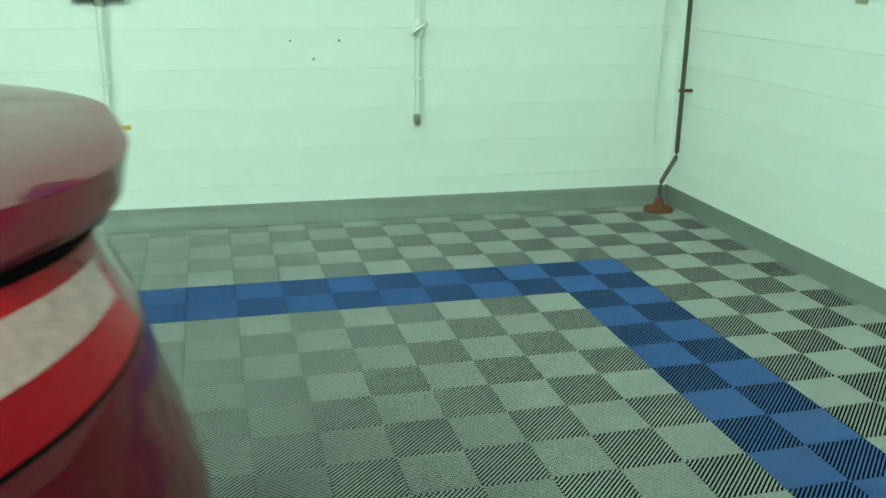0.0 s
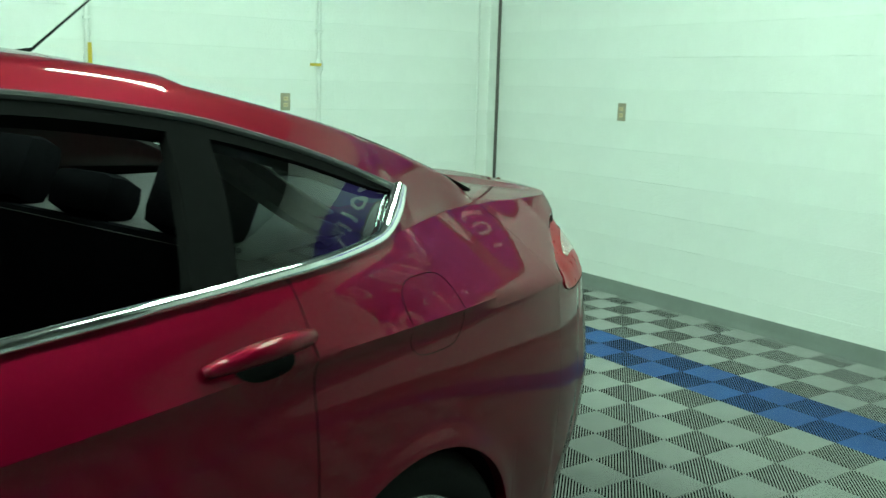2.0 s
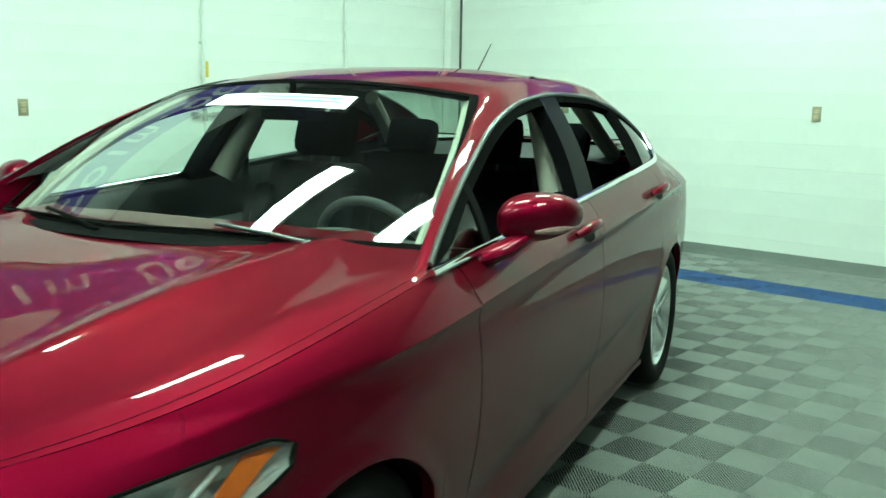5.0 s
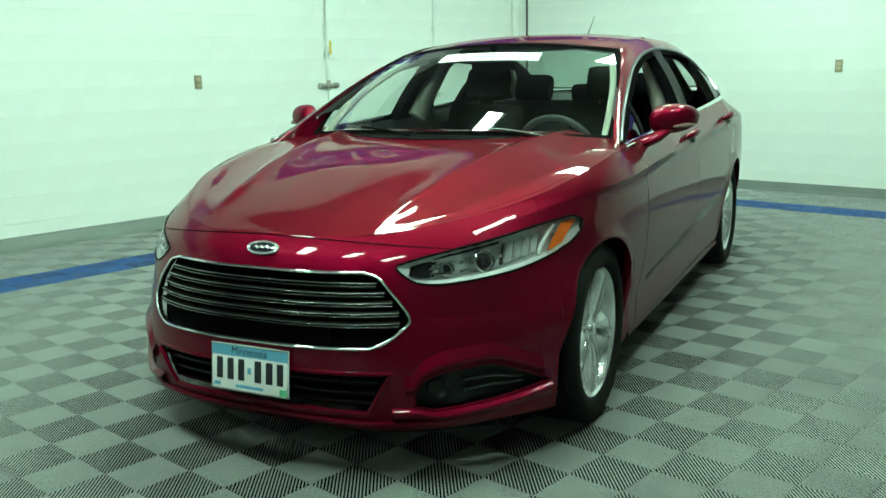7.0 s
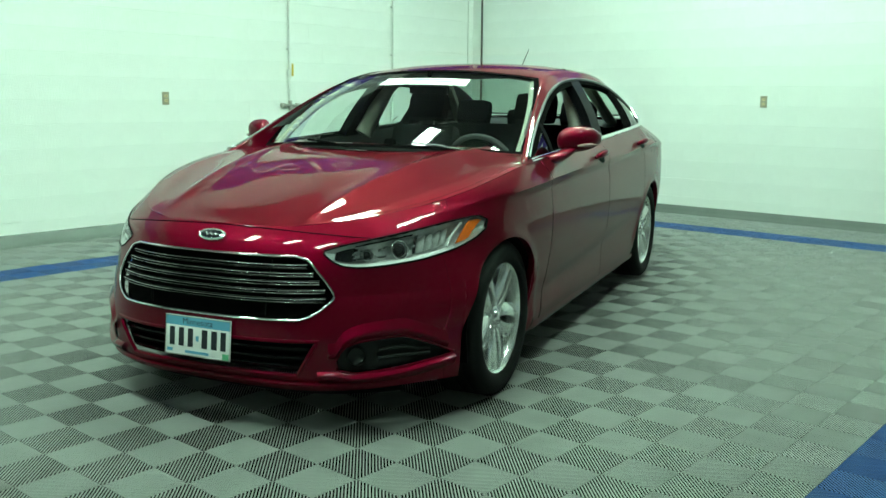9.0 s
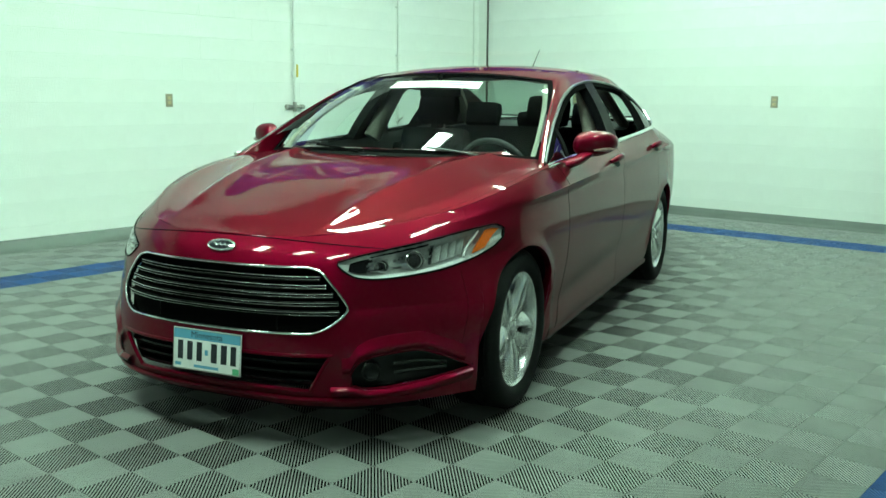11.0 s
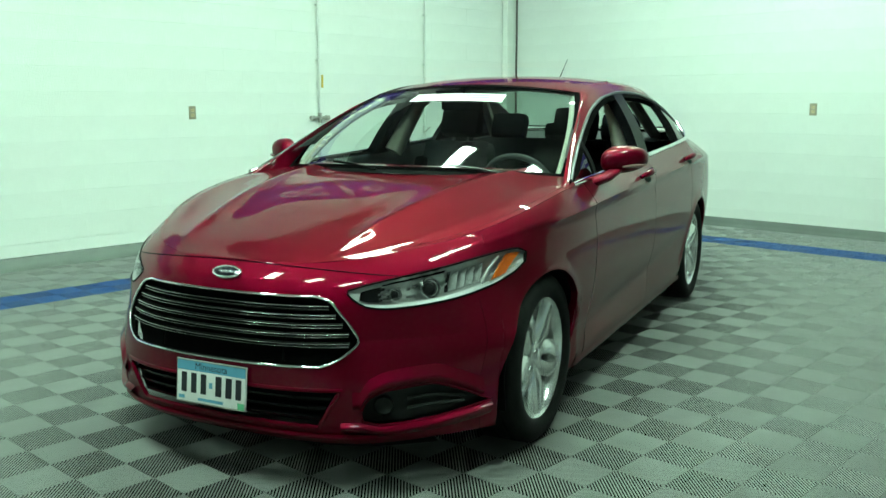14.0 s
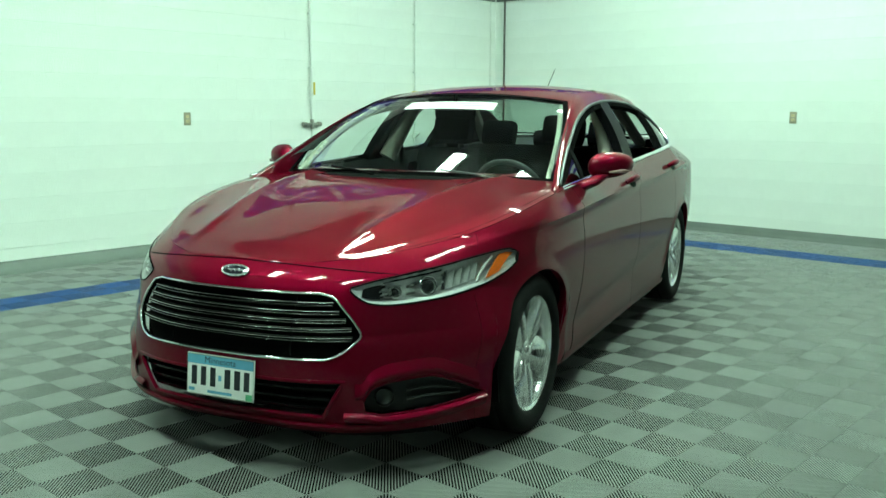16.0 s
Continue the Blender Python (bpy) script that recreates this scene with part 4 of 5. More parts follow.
for y, z, w, h in ((0.0, -0.006, 0.014, 0.020), (0.0, -0.060, 0.11, 0.010), (-0.128, -0.058, 0.026, 0.012)):
    bm = bmesh.new()
    plate_box(bm, y - w / 2, y + w / 2, z - h / 2, z + h / 2, 0.0004, 0.0012)
    part("bar", bm, PLATE_BLUE, plate)
bm = bmesh.new()
plate_box(bm, 0.118, 0.146, -0.072, -0.050, 0.0004, 0.0014)
part("sticker", bm, material("sticker_green", (0.10, 0.42, 0.22), 0.5), plate)
text = bpy.data.curves.new("state_name", "FONT")
text.body, text.size, text.align_x, text.align_y = "Minnesota", 0.034, "CENTER", "CENTER"
ob = bpy.data.objects.new("state_name", text)
me = bpy.data.meshes.new_from_object(ob)
bpy.data.objects.remove(ob)
me.materials.append(INK)
word = new("state_name", me)
word.parent = plate
word.matrix_local = PLATE_M @ Matrix.Translation((0.0014, 0, 0.055)) @ Matrix(((0, 0, 1, 0), (1, 0, 0, 0), (0, 1, 0, 0), (0, 0, 0, 1)))

# ---- car: wheels ----
def wheel(x, side):
    w = new("wheel")
    w.parent = car
    w.matrix_local = Matrix.Translation((x, side * (0.770 if x > 0 else 0.776), 0.337)) @ Matrix.Scale(1.025, 4) @ (Matrix() if side > 0 else Matrix.Rotation(math.pi, 4, "Z")) @ Matrix.Rotation(0.35 if x > 0 else 1.1, 4, "Y")
    bm = bmesh.new()
    lathe(bm, [(0.229, 0.086), (0.235, 0.100), (0.253, 0.113), (0.280, 0.117), (0.308, 0.111), (0.321, 0.098), (0.3285, 0.082), (0.329, 0.060), (0.322, 0.056), (0.322, 0.050), (0.329, 0.046), (0.329, 0.006), (0.322, 0.004), (0.322, -0.004), (0.329, -0.006), (0.329, -0.046), (0.322, -0.050), (0.322, -0.056), (0.329, -0.060), (0.3285, -0.082), (0.321, -0.098), (0.308, -0.111), (0.280, -0.117), (0.253, -0.113), (0.229, -0.09)], 64)
    part("tyre", bm, RUBBER, w, "black road tyre")
    bm = bmesh.new()
    lathe(bm, [(0.210, -0.09), (0.210, 0.04), (0.217, 0.075), (0.224, 0.090), (0.230, 0.097), (0.235, 0.099), (0.237, 0.094)], 56)
    rim = part("rim", bm, SATIN, w, "silver alloy rim with twin spokes")
    bm = bmesh.new()
    lathe(bm, [(0.001, 0.010), (0.150, 0.010), (0.152, 0.0), (0.210, -0.02)], 40)
    part("brake_disc", bm, BLACK, rim)
    for k in range(5):
        for d in (-1, 1):
            bm = bmesh.new()
            rows = []
            for j in range(9):
                t = j / 8
                r = lerp(0.040, 0.225, t)
                a = 2 * math.pi * k / 5 + d * lerp(0.52, 0.165, t)
                hw, face = lerp(0.024, 0.034, t), lerp(0.070, 0.091, t ** 0.8) + 0.004 * math.sin(math.pi * t)
                c, sn = math.cos(a), math.sin(a)
                ring = []
                for o, y in ((-hw, face - 0.040), (-hw, face - 0.005), (-hw * 0.84, face), (hw * 0.10, face - 0.002), (hw, face - 0.017), (hw, face - 0.045))[::d]:
                    ring.append(Vector((r * c - o * d * sn, y, r * sn + o * d * c)))
                rows.append(ring)
            sheet(bm, rows)
            bmesh.ops.recalc_face_normals(bm, faces=bm.faces)
            part("spoke", bm, SATIN, rim)
        a = 2 * math.pi * (k + 0.5) / 5
        bm = bmesh.new()
        lathe(bm, [(0.001, 0.076), (0.008, 0.075), (0.010, 0.055)], 10)
        bmesh.ops.translate(bm, verts=bm.verts, vec=(0.056 * math.cos(a), 0, 0.056 * math.sin(a)))
        part("lug_nut", bm, CHROME, rim)
    bm = bmesh.new()
    lathe(bm, [(0.001, 0.088), (0.024, 0.087), (0.031, 0.082), (0.034, 0.074), (0.060, 0.070), (0.072, 0.060), (0.075, 0.03)], 36)
    part("hub_cap", bm, SATIN, rim)
    return w


for x in AXLES:
    for side in (1, -1):
        wheel(x, side)
        bm = bmesh.new()
        prof = []
        for k in range(25):
            a = math.pi * (k / 24 * 1.16 - 0.08)
            lx, lz = x + (ARCH + 0.012) * math.cos(a), HUB_Z + (ARCH + 0.012) * math.sin(a)
            yo = shell(s_at_x(lx, max(lz, 0.2)), max(lz, 0.2)).y - 0.03
            prof.append([Vector((lx, side * y, lz)) for y in (0.52, 0.66, yo)])
        sheet(bm, prof, flip=side < 0)
        liner = part("arch_liner", bm, BLACK, car, "black wheel arch liner")
        sol = liner.modifiers.new("thickness", "SOLIDIFY")
        sol.thickness = 0.006
        bm = bmesh.new()
        g = bmesh.ops.create_circle(bm, cap_ends=True, segments=40, radius=ARCH + 0.02)
        for v in bm.verts:
            v.co = Vector((x + v.co.x, side * 0.53, max(0.2, HUB_Z + v.co.y)))
        part("arch_liner", bm, BLACK, car)
bm = bmesh.new()
box(bm, -1.02, 1.02, -0.80, 0.80, 0.185, 0.22)
box(bm, 1.02, 2.12, -0.51, 0.51, 0.20, 0.24)
box(bm, -2.22, -1.02, -0.51, 0.51, 0.20, 0.24)
box(bm, 1.85, 2.06, -0.56, 0.56, 0.195, 0.22)
part("underbody", bm, BLACK, car, smooth=False)
for side in (1, -1):
    bm = bmesh.new()
    sheet(bm, [[mirrored(shell(s_at_x(x, 0.25), z, o), side) for z, o in ((0.172, -0.02), (0.18, 0.004), (0.205, 0.008), (0.225, 0.0))] for x in spans(1.04, -1.04, 30)], flip=side < 0)
    part("side_skirt", bm, PAINT, car)

# ---- car: mirrors, handles, wipers, aerial ----
for side in (1, -1):
    mir = new("wing_mirror")
    mir.parent = car
    mir["label"] = "red wing mirror with clear turn repeater"
    bm = bmesh.new()
    bmesh.ops.create_uvsphere(bm, u_segments=36, v_segments=22, radius=1.0)
    for v in bm.verts:
        c = v.co.copy()
        sx = math.copysign(abs(c.x) ** 0.8, c.x)
        x = 0.094 * sx if c.x > 0 else 0.045 * sx
        y = 0.095 * math.copysign(abs(c.y) ** 0.85, c.y)
        z = (0.065 if c.z > 0 else 0.061) * math.copysign(abs(c.z) ** 0.85, c.z) * (1 - 0.16 * c.y)
        v.co = mirrored(Vector((0.610 + x - 0.056 * c.y, 0.954 + y, 1.068 + z + 0.006 * c.y)), side)
    if side < 0:
        bmesh.ops.reverse_faces(bm, faces=bm.faces)
    part("cap", bm, PAINT, mir)
    bm = bmesh.new()
    tube(bm, [mirrored(Vector(p), side) for p in ((0.790, 0.815, 0.955), (0.775, 0.86, 0.975), (0.735, 0.90, 1.006), (0.670, 0.935, 1.054))], [0.034, 0.036, 0.036, 0.028], seg=12)
    for v in bm.verts:
        v.co.z = 0.98 + (v.co.z - 0.98) * 0.62
    part("arm", bm, PAINT, mir)
    bm = bmesh.new()
    pts = []
    for k in range(15):
        a = lerp(0.1, 1.35, k / 14)
        cx, cy = math.cos(a), math.sin(a)
        pts.append(mirrored(Vector((0.610 + 0.095 * cx ** 0.8 - 0.056 * cy, 0.954 + 0.096 * math.copysign(abs(cy) ** 0.85, cy), 1.040 + 0.006 * cy)), side))
    tube(bm, pts, [0.004 + 0.006 * math.sin(math.pi * min(1, k / 11)) for k in range(15)], seg=8)
    part("repeater", bm, LENS_CLEAR, mir, "clear turn repeater strip")
    bm = bmesh.new()
    box(bm, 0.560, 0.567, 0.894, 1.004, 1.026, 1.106, bevel=0.003)
    for v in bm.verts:
        v.co = mirrored(Vector((v.co.x - 0.06 * (v.co.y - 0.958) / 0.106, v.co.y, v.co.z)), side)
    part("mirror_glass", bm, CHROME, mir)
    for x, z in ((0.015, 0.944), (-1.035, 0.970)):
        h = new("door_handle")
        h.parent = car
        h["label"] = "body-coloured door handle"
        bm = bmesh.new()
        pts, rad = [], []
        for k in range(13):
            t = k / 12
            p = shell(s_at_x(lerp(x - 0.105, x + 0.105, t), z), z + 0.004 - 0.012 * (t - 0.5), 0.004 + 0.034 * math.sin(math.pi * t) ** 0.45)
            pts.append(mirrored(p, side))
            rad.append(0.010 + 0.008 * math.sin(math.pi * t) ** 0.5)
        tube(bm, pts, rad, seg=12)
        part("grip", bm, PAINT, h)
        # flat black ellipse behind the grip, in place of a shaded hollow
        bm = bmesh.new()
        rows = []
        for r in (0.0, 0.35, 0.7, 1.0):
            row = []
            for k in range(25):
                a = 2 * math.pi * k / 24
                xx, zz = x - 0.005 + 0.060 * r * math.cos(a), z - 0.010 + 0.024 * r * math.sin(a)
                row.append(mirrored(shell(s_at_x(xx, zz), zz, 0.0012), side))
            rows.append(row)
        sheet(bm, rows, flip=side < 0)
        part("recess_shade", bm, BLACK, h)
for w0, w1, k0 in ((-0.90, -0.10, 0.012), (-0.08, 0.72, 0.012)):
    wiper = new("wiper")
    wiper.parent = car
    wiper["label"] = "black windshield wiper"
    bm = bmesh.new()
    tube(bm, [screen(lerp(w0, w1, k / 12), k0 + 0.015 * math.sin(math.pi * k / 12)) + Vector((0.008, 0, 0.008)) for k in range(13)], 0.004, seg=6)
    part("blade", bm, BLACK, wiper)
    bm = bmesh.new()
    tube(bm, [screen(w1, 0.0) + Vector((0.03, 0, 0.006)), screen(lerp(w0, w1, 0.75), 0.02) + Vector((0.012, 0, 0.016)), screen(lerp(w0, w1, 0.5), 0.045) + Vector((0.008, 0, 0.014))], 0.0055, seg=8)
    part("arm", bm, DARKSTEEL if w1 > 0 else BLACK, wiper)
bm = bmesh.new()
sheet(bm, [[screen(w / 16, 0.0) + Vector((dx * (1 - 0.3 * (w / 16) ** 2), 0, dz)) for dx, dz in ((-0.02, 0.006), (0.03, 0.004), (0.07, -0.004))] for w in range(-16, 17)], flip=True)
part("cowl", bm, BLACK, car, "black cowl below the windshield")
# dark frit round the windscreen, and the paper in its upper edge
for name, rows in (
    ("screen_edge", [[screen(w / 16, 0.978 + 0.027 * j / 2) + Vector((0.002, 0, 0.003)) for w in range(-16, 17)] for j in range(3)]),
    ("screen_edge", [[screen(lerp(0.955, 1.0, j / 2), k / 14) + Vector((0.001, 0, 0.003)) for k in range(15)] for j in range(3)]),
    ("screen_edge", [[screen(-lerp(0.955, 1.0, j / 2), k / 14) + Vector((0.001, 0, 0.003)) for k in range(15)] for j in range(3)]),
    ("screen_edge", [[screen(w / 16, 0.0 + 0.035 * j / 2) + Vector((0.001, 0, 0.003)) for w in range(-16, 17)] for j in range(3)]),
):
    bm = bmesh.new()
    sheet(bm, rows)
    part(name, bm, FELT, car)
bm = bmesh.new()
sheet(bm, [[screen(lerp(-0.385, 0.415, w / 12), lerp(0.728, 0.842, k / 3)) + Vector((0.003, 0, 0.005)) for w in range(13)] for k in range(4)])
paper = part("paper_sign", bm, WHITE, car, "white printed paper strip on the windshield")
for k0 in (0.775, 0.805):
    bm = bmesh.new()
    sheet(bm, [[screen(lerp(-0.12, 0.36, w / 8), k0 + 0.010 * k) + Vector((0.0036, 0, 0.0066)) for w in range(9)] for k in range(2)])
    part("bar", bm, PLATE_BLUE, paper)
bm = bmesh.new()
tube(bm, [(-1.105, 0, 1.414), (-1.135, 0, 1.432), (-1.17, 0, 1.447), (-1.365, 0, 1.606)], [0.016, 0.013, 0.0035, 0.002], seg=8)
part("aerial", bm, BLACK, car, "thin black roof aerial")

# the filler flap's shut line in the rear wing
bm = bmesh.new()
loop = []
for k in range(40):
    a = 2 * math.pi * k / 40
    xx = -1.475 + 0.085 * math.copysign(abs(math.cos(a)) ** 0.6, math.cos(a))
    zz = 0.955 + 0.072 * math.copysign(abs(math.sin(a)) ** 0.6, math.sin(a))
    loop.append(shell(s_at_x(xx, zz), zz, 0.0003))
tube(bm, loop, 0.0007, seg=5, closed=True)
part("filler_flap_seam", bm, BLACK, car)

# ---- car: cabin ----
bm = bmesh.new()
rows = []
for w in range(-14, 15):
    y = 0.76 * w / 14
    b = 0.10 * (w / 14) ** 2
    hump = 0.035 * math.exp(-(((y - 0.37) / 0.20) ** 2))
    rows.append([Vector(p) for p in ((1.04 - b, y, 0.985), (0.86 - b, y, 0.990 + hump * 0.4), (0.66 - b * 0.5, y, 0.965 + hump), (0.58, y, 0.925 + hump), (0.60, y, 0.80), (0.68, y, 0.60), (0.80, y, 0.35))])
sheet(bm, rows, flip=False)
bmesh.ops.recalc_face_normals(bm, faces=bm.faces)
part("dashboard", bm, DASH, car, "dark grey moulded dashboard")
sw = new("steering_wheel")
sw.parent = car
sw["label"] = "black steering wheel"
SWM = Matrix.Translation((0.46, 0.37, 0.898)) @ Euler((0, radians(-65), 0)).to_matrix().to_4x4()
bm = bmesh.new()
tube(bm, [SWM @ Vector((0.185 * math.cos(a), 0.185 * math.sin(a), 0)) for a in [2 * math.pi * k / 40 for k in range(40)]], 0.015, seg=10, closed=True)
part("wheel_rim", bm, PLASTIC, sw)
bm = bmesh.new()
box(bm, -0.06, 0.05, -0.075, 0.075, -0.03, 0.012, bevel=0.015, m=SWM)
for a in (0, 90, 180):
    c, s_ = math.cos(radians(a + 90)), math.sin(radians(a + 90))
    tube(bm, [SWM @ Vector((0.04 * c, 0.04 * s_, -0.005)), SWM @ Vector((0.18 * c, 0.18 * s_, 0))], 0.014, seg=8)
tube(bm, [SWM @ Vector((0, 0, -0.01)), SWM @ Vector((0, 0, -0.22))], 0.035, seg=10)
part("hub", bm, PLASTIC, sw)


def cushion(bm, x0, x1, y0, y1, z0, z1, m=None, r=0.05):
    box(bm, x0, x1, y0, y1, z0, z1, bevel=min(r, (x1 - x0) * 0.45, (z1 - z0) * 0.45, (y1 - y0) * 0.45), m=m)


for y in (0.37, -0.37):
    seat = new("front_seat")
    seat.parent = car
    seat["label"] = "black cloth front seat with headrest"
    lean = Matrix.Translation((-0.20, y, 0.50)) @ Euler((0, radians(-20), 0)).to_matrix().to_4x4()
    bm = bmesh.new()
    cushion(bm, -0.25, 0.27, y - 0.25, y + 0.25, 0.36, 0.53)
    part("cushion", bm, CLOTH, seat)
    bm = bmesh.new()
    cushion(bm, -0.08, 0.06, -0.23, 0.23, 0.0, 0.62, m=lean, r=0.06)
    part("backrest", bm, CLOTH, seat)
    for d in (-0.2125, 0.2125):
        bm = bmesh.new()
        cushion(bm, -0.06, 0.10, d - 0.0425, d + 0.0425, 0.05, 0.50, m=lean, r=0.04)
        part("bolster", bm, CLOTH, seat)
    bm = bmesh.new()
    cushion(bm, -0.05, 0.06, -0.135, 0.135, 0.645, 0.835, m=lean, r=0.05)
    part("headrest", bm, CLOTH, seat)
    for d in (-0.05, 0.05):
        bm = bmesh.new()
        tube(bm, [lean @ Vector((0, d, 0.58)), lean @ Vector((0, d, 0.70))], 0.006, seg=8)
        part("headrest_post", bm, DARKSTEEL, seat)
for side in (1, -1):
    bm = bmesh.new()
    sheet(bm, [[mirrored(Vector((x + d, y, z)), side) for d in (-0.022, 0.022)] for x, y, z in ((-0.27, 0.66, 1.26), (-0.28, 0.665, 1.05), (-0.29, 0.68, 0.80), (-0.30, 0.69, 0.50))])
    part("seat_belt", bm, PLASTIC, car, "dark grey seat belt strap")
bench = new("rear_bench")
bench.parent = car
bench["label"] = "black cloth rear bench with three headrests"
bm = bmesh.new()
cushion(bm, -1.02, -0.55, -0.62, 0.62, 0.38, 0.55)
part("cushion", bm, CLOTH, bench)
lean = Matrix.Translation((-1.02, 0, 0.50)) @ Euler((0, radians(-24), 0)).to_matrix().to_4x4()
bm = bmesh.new()
cushion(bm, -0.10, 0.05, -0.62, 0.62, 0.0, 0.62, m=lean)
part("backrest", bm, CLOTH, bench)
for y, h in ((0.40, 0.17), (0.0, 0.10), (-0.40, 0.17)):
    bm = bmesh.new()
    cushion(bm, -0.06, 0.05, y - 0.13, y + 0.13, 0.62, 0.63 + h, m=lean, r=0.045)
    part("headrest", bm, CLOTH, bench)
bm = bmesh.new()
sheet(bm, [[Vector((x, y, 1.06 + 0.03 * min(1, (-1.2 - x) / 0.5))) for y in (-hw, 0, hw)] for x, hw in ((-1.22, 0.66), (-1.45, 0.64), (-1.72, 0.57), (-2.09, 0.50))])
part("parcel_shelf", bm, PLASTIC, car)
bm = bmesh.new()
box(bm, -1.25, 0.95, -0.78, 0.78, 0.24, 0.30)
box(bm, 0.80, 0.86, -0.78, 0.78, 0.24, 0.95)
box(bm, -1.40, -1.34, -0.70, 0.70, 0.24, 1.06)
box(bm, -0.10, 0.60, -0.12, 0.12, 0.28, 0.56, bevel=0.03)
part("cabin_floor", bm, CLOTH, car, smooth=False)
bm = bmesh.new()
rows = []
for x in spans(0.20, -1.10, 24):
    ye, ze, zc = r_y(x) - 0.02, r_z(x) - 0.022, roof_c(x) - 0.03
    rows.append([Vector((x, ye * w / 10, lerp(zc, ze, abs(w / 10) ** 2.6))) for w in range(-10, 11)])
sheet(bm, rows)
part("headliner", bm, LINER, car, "pale grey cloth headliner")
for side in (1, -1):
    bm = bmesh.new()
    sheet(bm, [[mirrored(shell(s_at_x(x, 0.7), z, o), side) for z, o in ((0.25, -0.05), (0.55, -0.075), (0.72, -0.07), (0.74, -0.11), (0.80, -0.11), (0.83, -0.06), (top_z(x) - 0.02, -0.045), (top_z(x) - 0.004, -0.014))] for x in spans(0.92, -1.30, 26)], flip=side > 0)
    part("door_lining", bm, PLASTIC, car)
    bm = bmesh.new()
    tube(bm, [mirrored(Vector(p), side) for p in ((-0.20, 0.76, 1.02), (-0.27, 0.70, 1.18), (-0.33, 0.64, 1.32), (-0.34, 0.56, 1.395))], [0.055, 0.05, 0.045, 0.05], seg=10)
    for v in bm.verts:
        v.co.y = side * (abs(v.co.y) - 0.03)
    part("pillar_lining", bm, CREAM, car, "cream pillar lining")
    bm = bmesh.new()
    tube(bm, [mirrored(screen(0.93, k / 8) + Vector((-0.03, 0, -0.03)), side) for k in range(9)], 0.020, seg=8)
    part("pillar_lining", bm, CREAM, car)
    bm = bmesh.new()
    tube(bm, [mirrored(Vector(p), side) for p in ((-1.10, 0.52, 1.34), (-1.26, 0.55, 1.24), (-1.40, 0.58, 1.14), (-1.50, 0.60, 1.08))], 0.035, seg=8)
    part("pillar_lining", bm, CREAM, car)
bm = bmesh.new()
box(bm, 0.33, 0.36, -0.12, 0.12, 1.285, 1.345, bevel=0.012)
tube(bm, [(0.345, 0, 1.34), (0.34, 0, 1.41)], 0.012, seg=8)
part("rear_view_mirror", bm, BLACK, car)

# ---- pipes, valves and outlets on the walls ----
def valve(base, x, y, z, r=0.022):
    bm = bmesh.new()
    tube(bm, [(x, y, z - 0.045), (x, y, z - 0.02), (x, y, z + 0.02), (x, y, z + 0.045)], [r * 0.8, r * 1.25, r * 1.25, r * 0.8], seg=14)
    part("valve_body", bm, PIPE_W, base)


def wall_pipe(x, z_low, label, lever=0.0, tee=0.0, cock=0.0):
    base = tagged(new("wall_pipe"), label, "pipe")
    y = WALL_N - 0.032
    bm = bmesh.new()
    tube(bm, [(x, y, z_low), (x, y, TOP + 0.05)], 0.0135, seg=14)
    part("pipe", bm, PIPE_W, base)
    bm = bmesh.new()
    tube(bm, [(x, y, z_low - 0.03), (x, y, z_low - 0.012), (x, y, z_low + 0.012), (x, y, z_low + 0.03)], [0.014, 0.020, 0.020, 0.015], seg=14)
    part("end_cap", bm, STEEL, base)
    for z in (0.75, 1.75, 2.3):
        if z > z_low + 0.1:
            bm = bmesh.new()
            box(bm, x - 0.022, x + 0.022, y - 0.016, WALL_N - 0.001, z - 0.009, z + 0.009, bevel=0.003)
            part("clip", bm, PIPE_W, base)
    if lever:
        valve(base, x, y, lever)
        bm = bmesh.new()
        box(bm, x - 0.012, x + 0.012, y - 0.05, y - 0.043, lever - 0.03, lever + 0.10, bevel=0.003)
        part("lever", bm, YELLOW, base, "yellow valve lever")
    if tee:
        bm = bmesh.new()
        tube(bm, [(x - 0.10, y, tee), (x + 0.10, y, tee)], 0.016, seg=12)
        for d in (-0.10, 0.10):
            tube(bm, [(x + d * 0.75, y, tee), (x + d * 1.2, y, tee)], 0.024, seg=12)
        part("tee", bm, STEEL, base, "grey tee fitting")
        bm = bmesh.new()
        tube(bm, [(x, y, tee - 0.05), (x, y, tee + 0.05)], 0.021, seg=12)
        part("tee", bm, STEEL, base)
    if cock:
        valve(base, x, y, cock)
        bm = bmesh.new()
        tube(bm, [(x - 0.045, y - 0.035, cock - 0.025), (x + 0.045, y - 0.035, cock + 0.03)], 0.008, seg=8)
        part("cock", bm, STEEL, base, "small steel tap handle")
    return base


p1 = wall_pipe(-2.322, 0.55, "white painted pipe with a tee and yellow valve on the wall", lever=1.50, tee=1.165)
bm = bmesh.new()
box(bm, -2.317, -2.217, WALL_N - 0.085, WALL_N - 0.077, 0.522, 0.545, bevel=0.003)
part("lever", bm, YELLOW, p1, "yellow valve lever")
bm = bmesh.new()
tube(bm, [(-2.322, WALL_N - 0.032, 0.49), (-2.322, WALL_N - 0.032, 0.56)], [0.024, 0.020], seg=12)
part("valve_body", bm, STEEL, p1)
p2 = wall_pipe(-0.748, 0.53, "white painted pipe with small taps on the wall", cock=1.008)
bm = bmesh.new()
box(bm, -0.845, -0.755, WALL_N - 0.085, WALL_N - 0.077, 1.510, 1.530, bevel=0.003)
part("lever", bm, YELLOW, p2, "yellow valve lever")
valve(p2, -0.748, WALL_N - 0.032, 1.51)

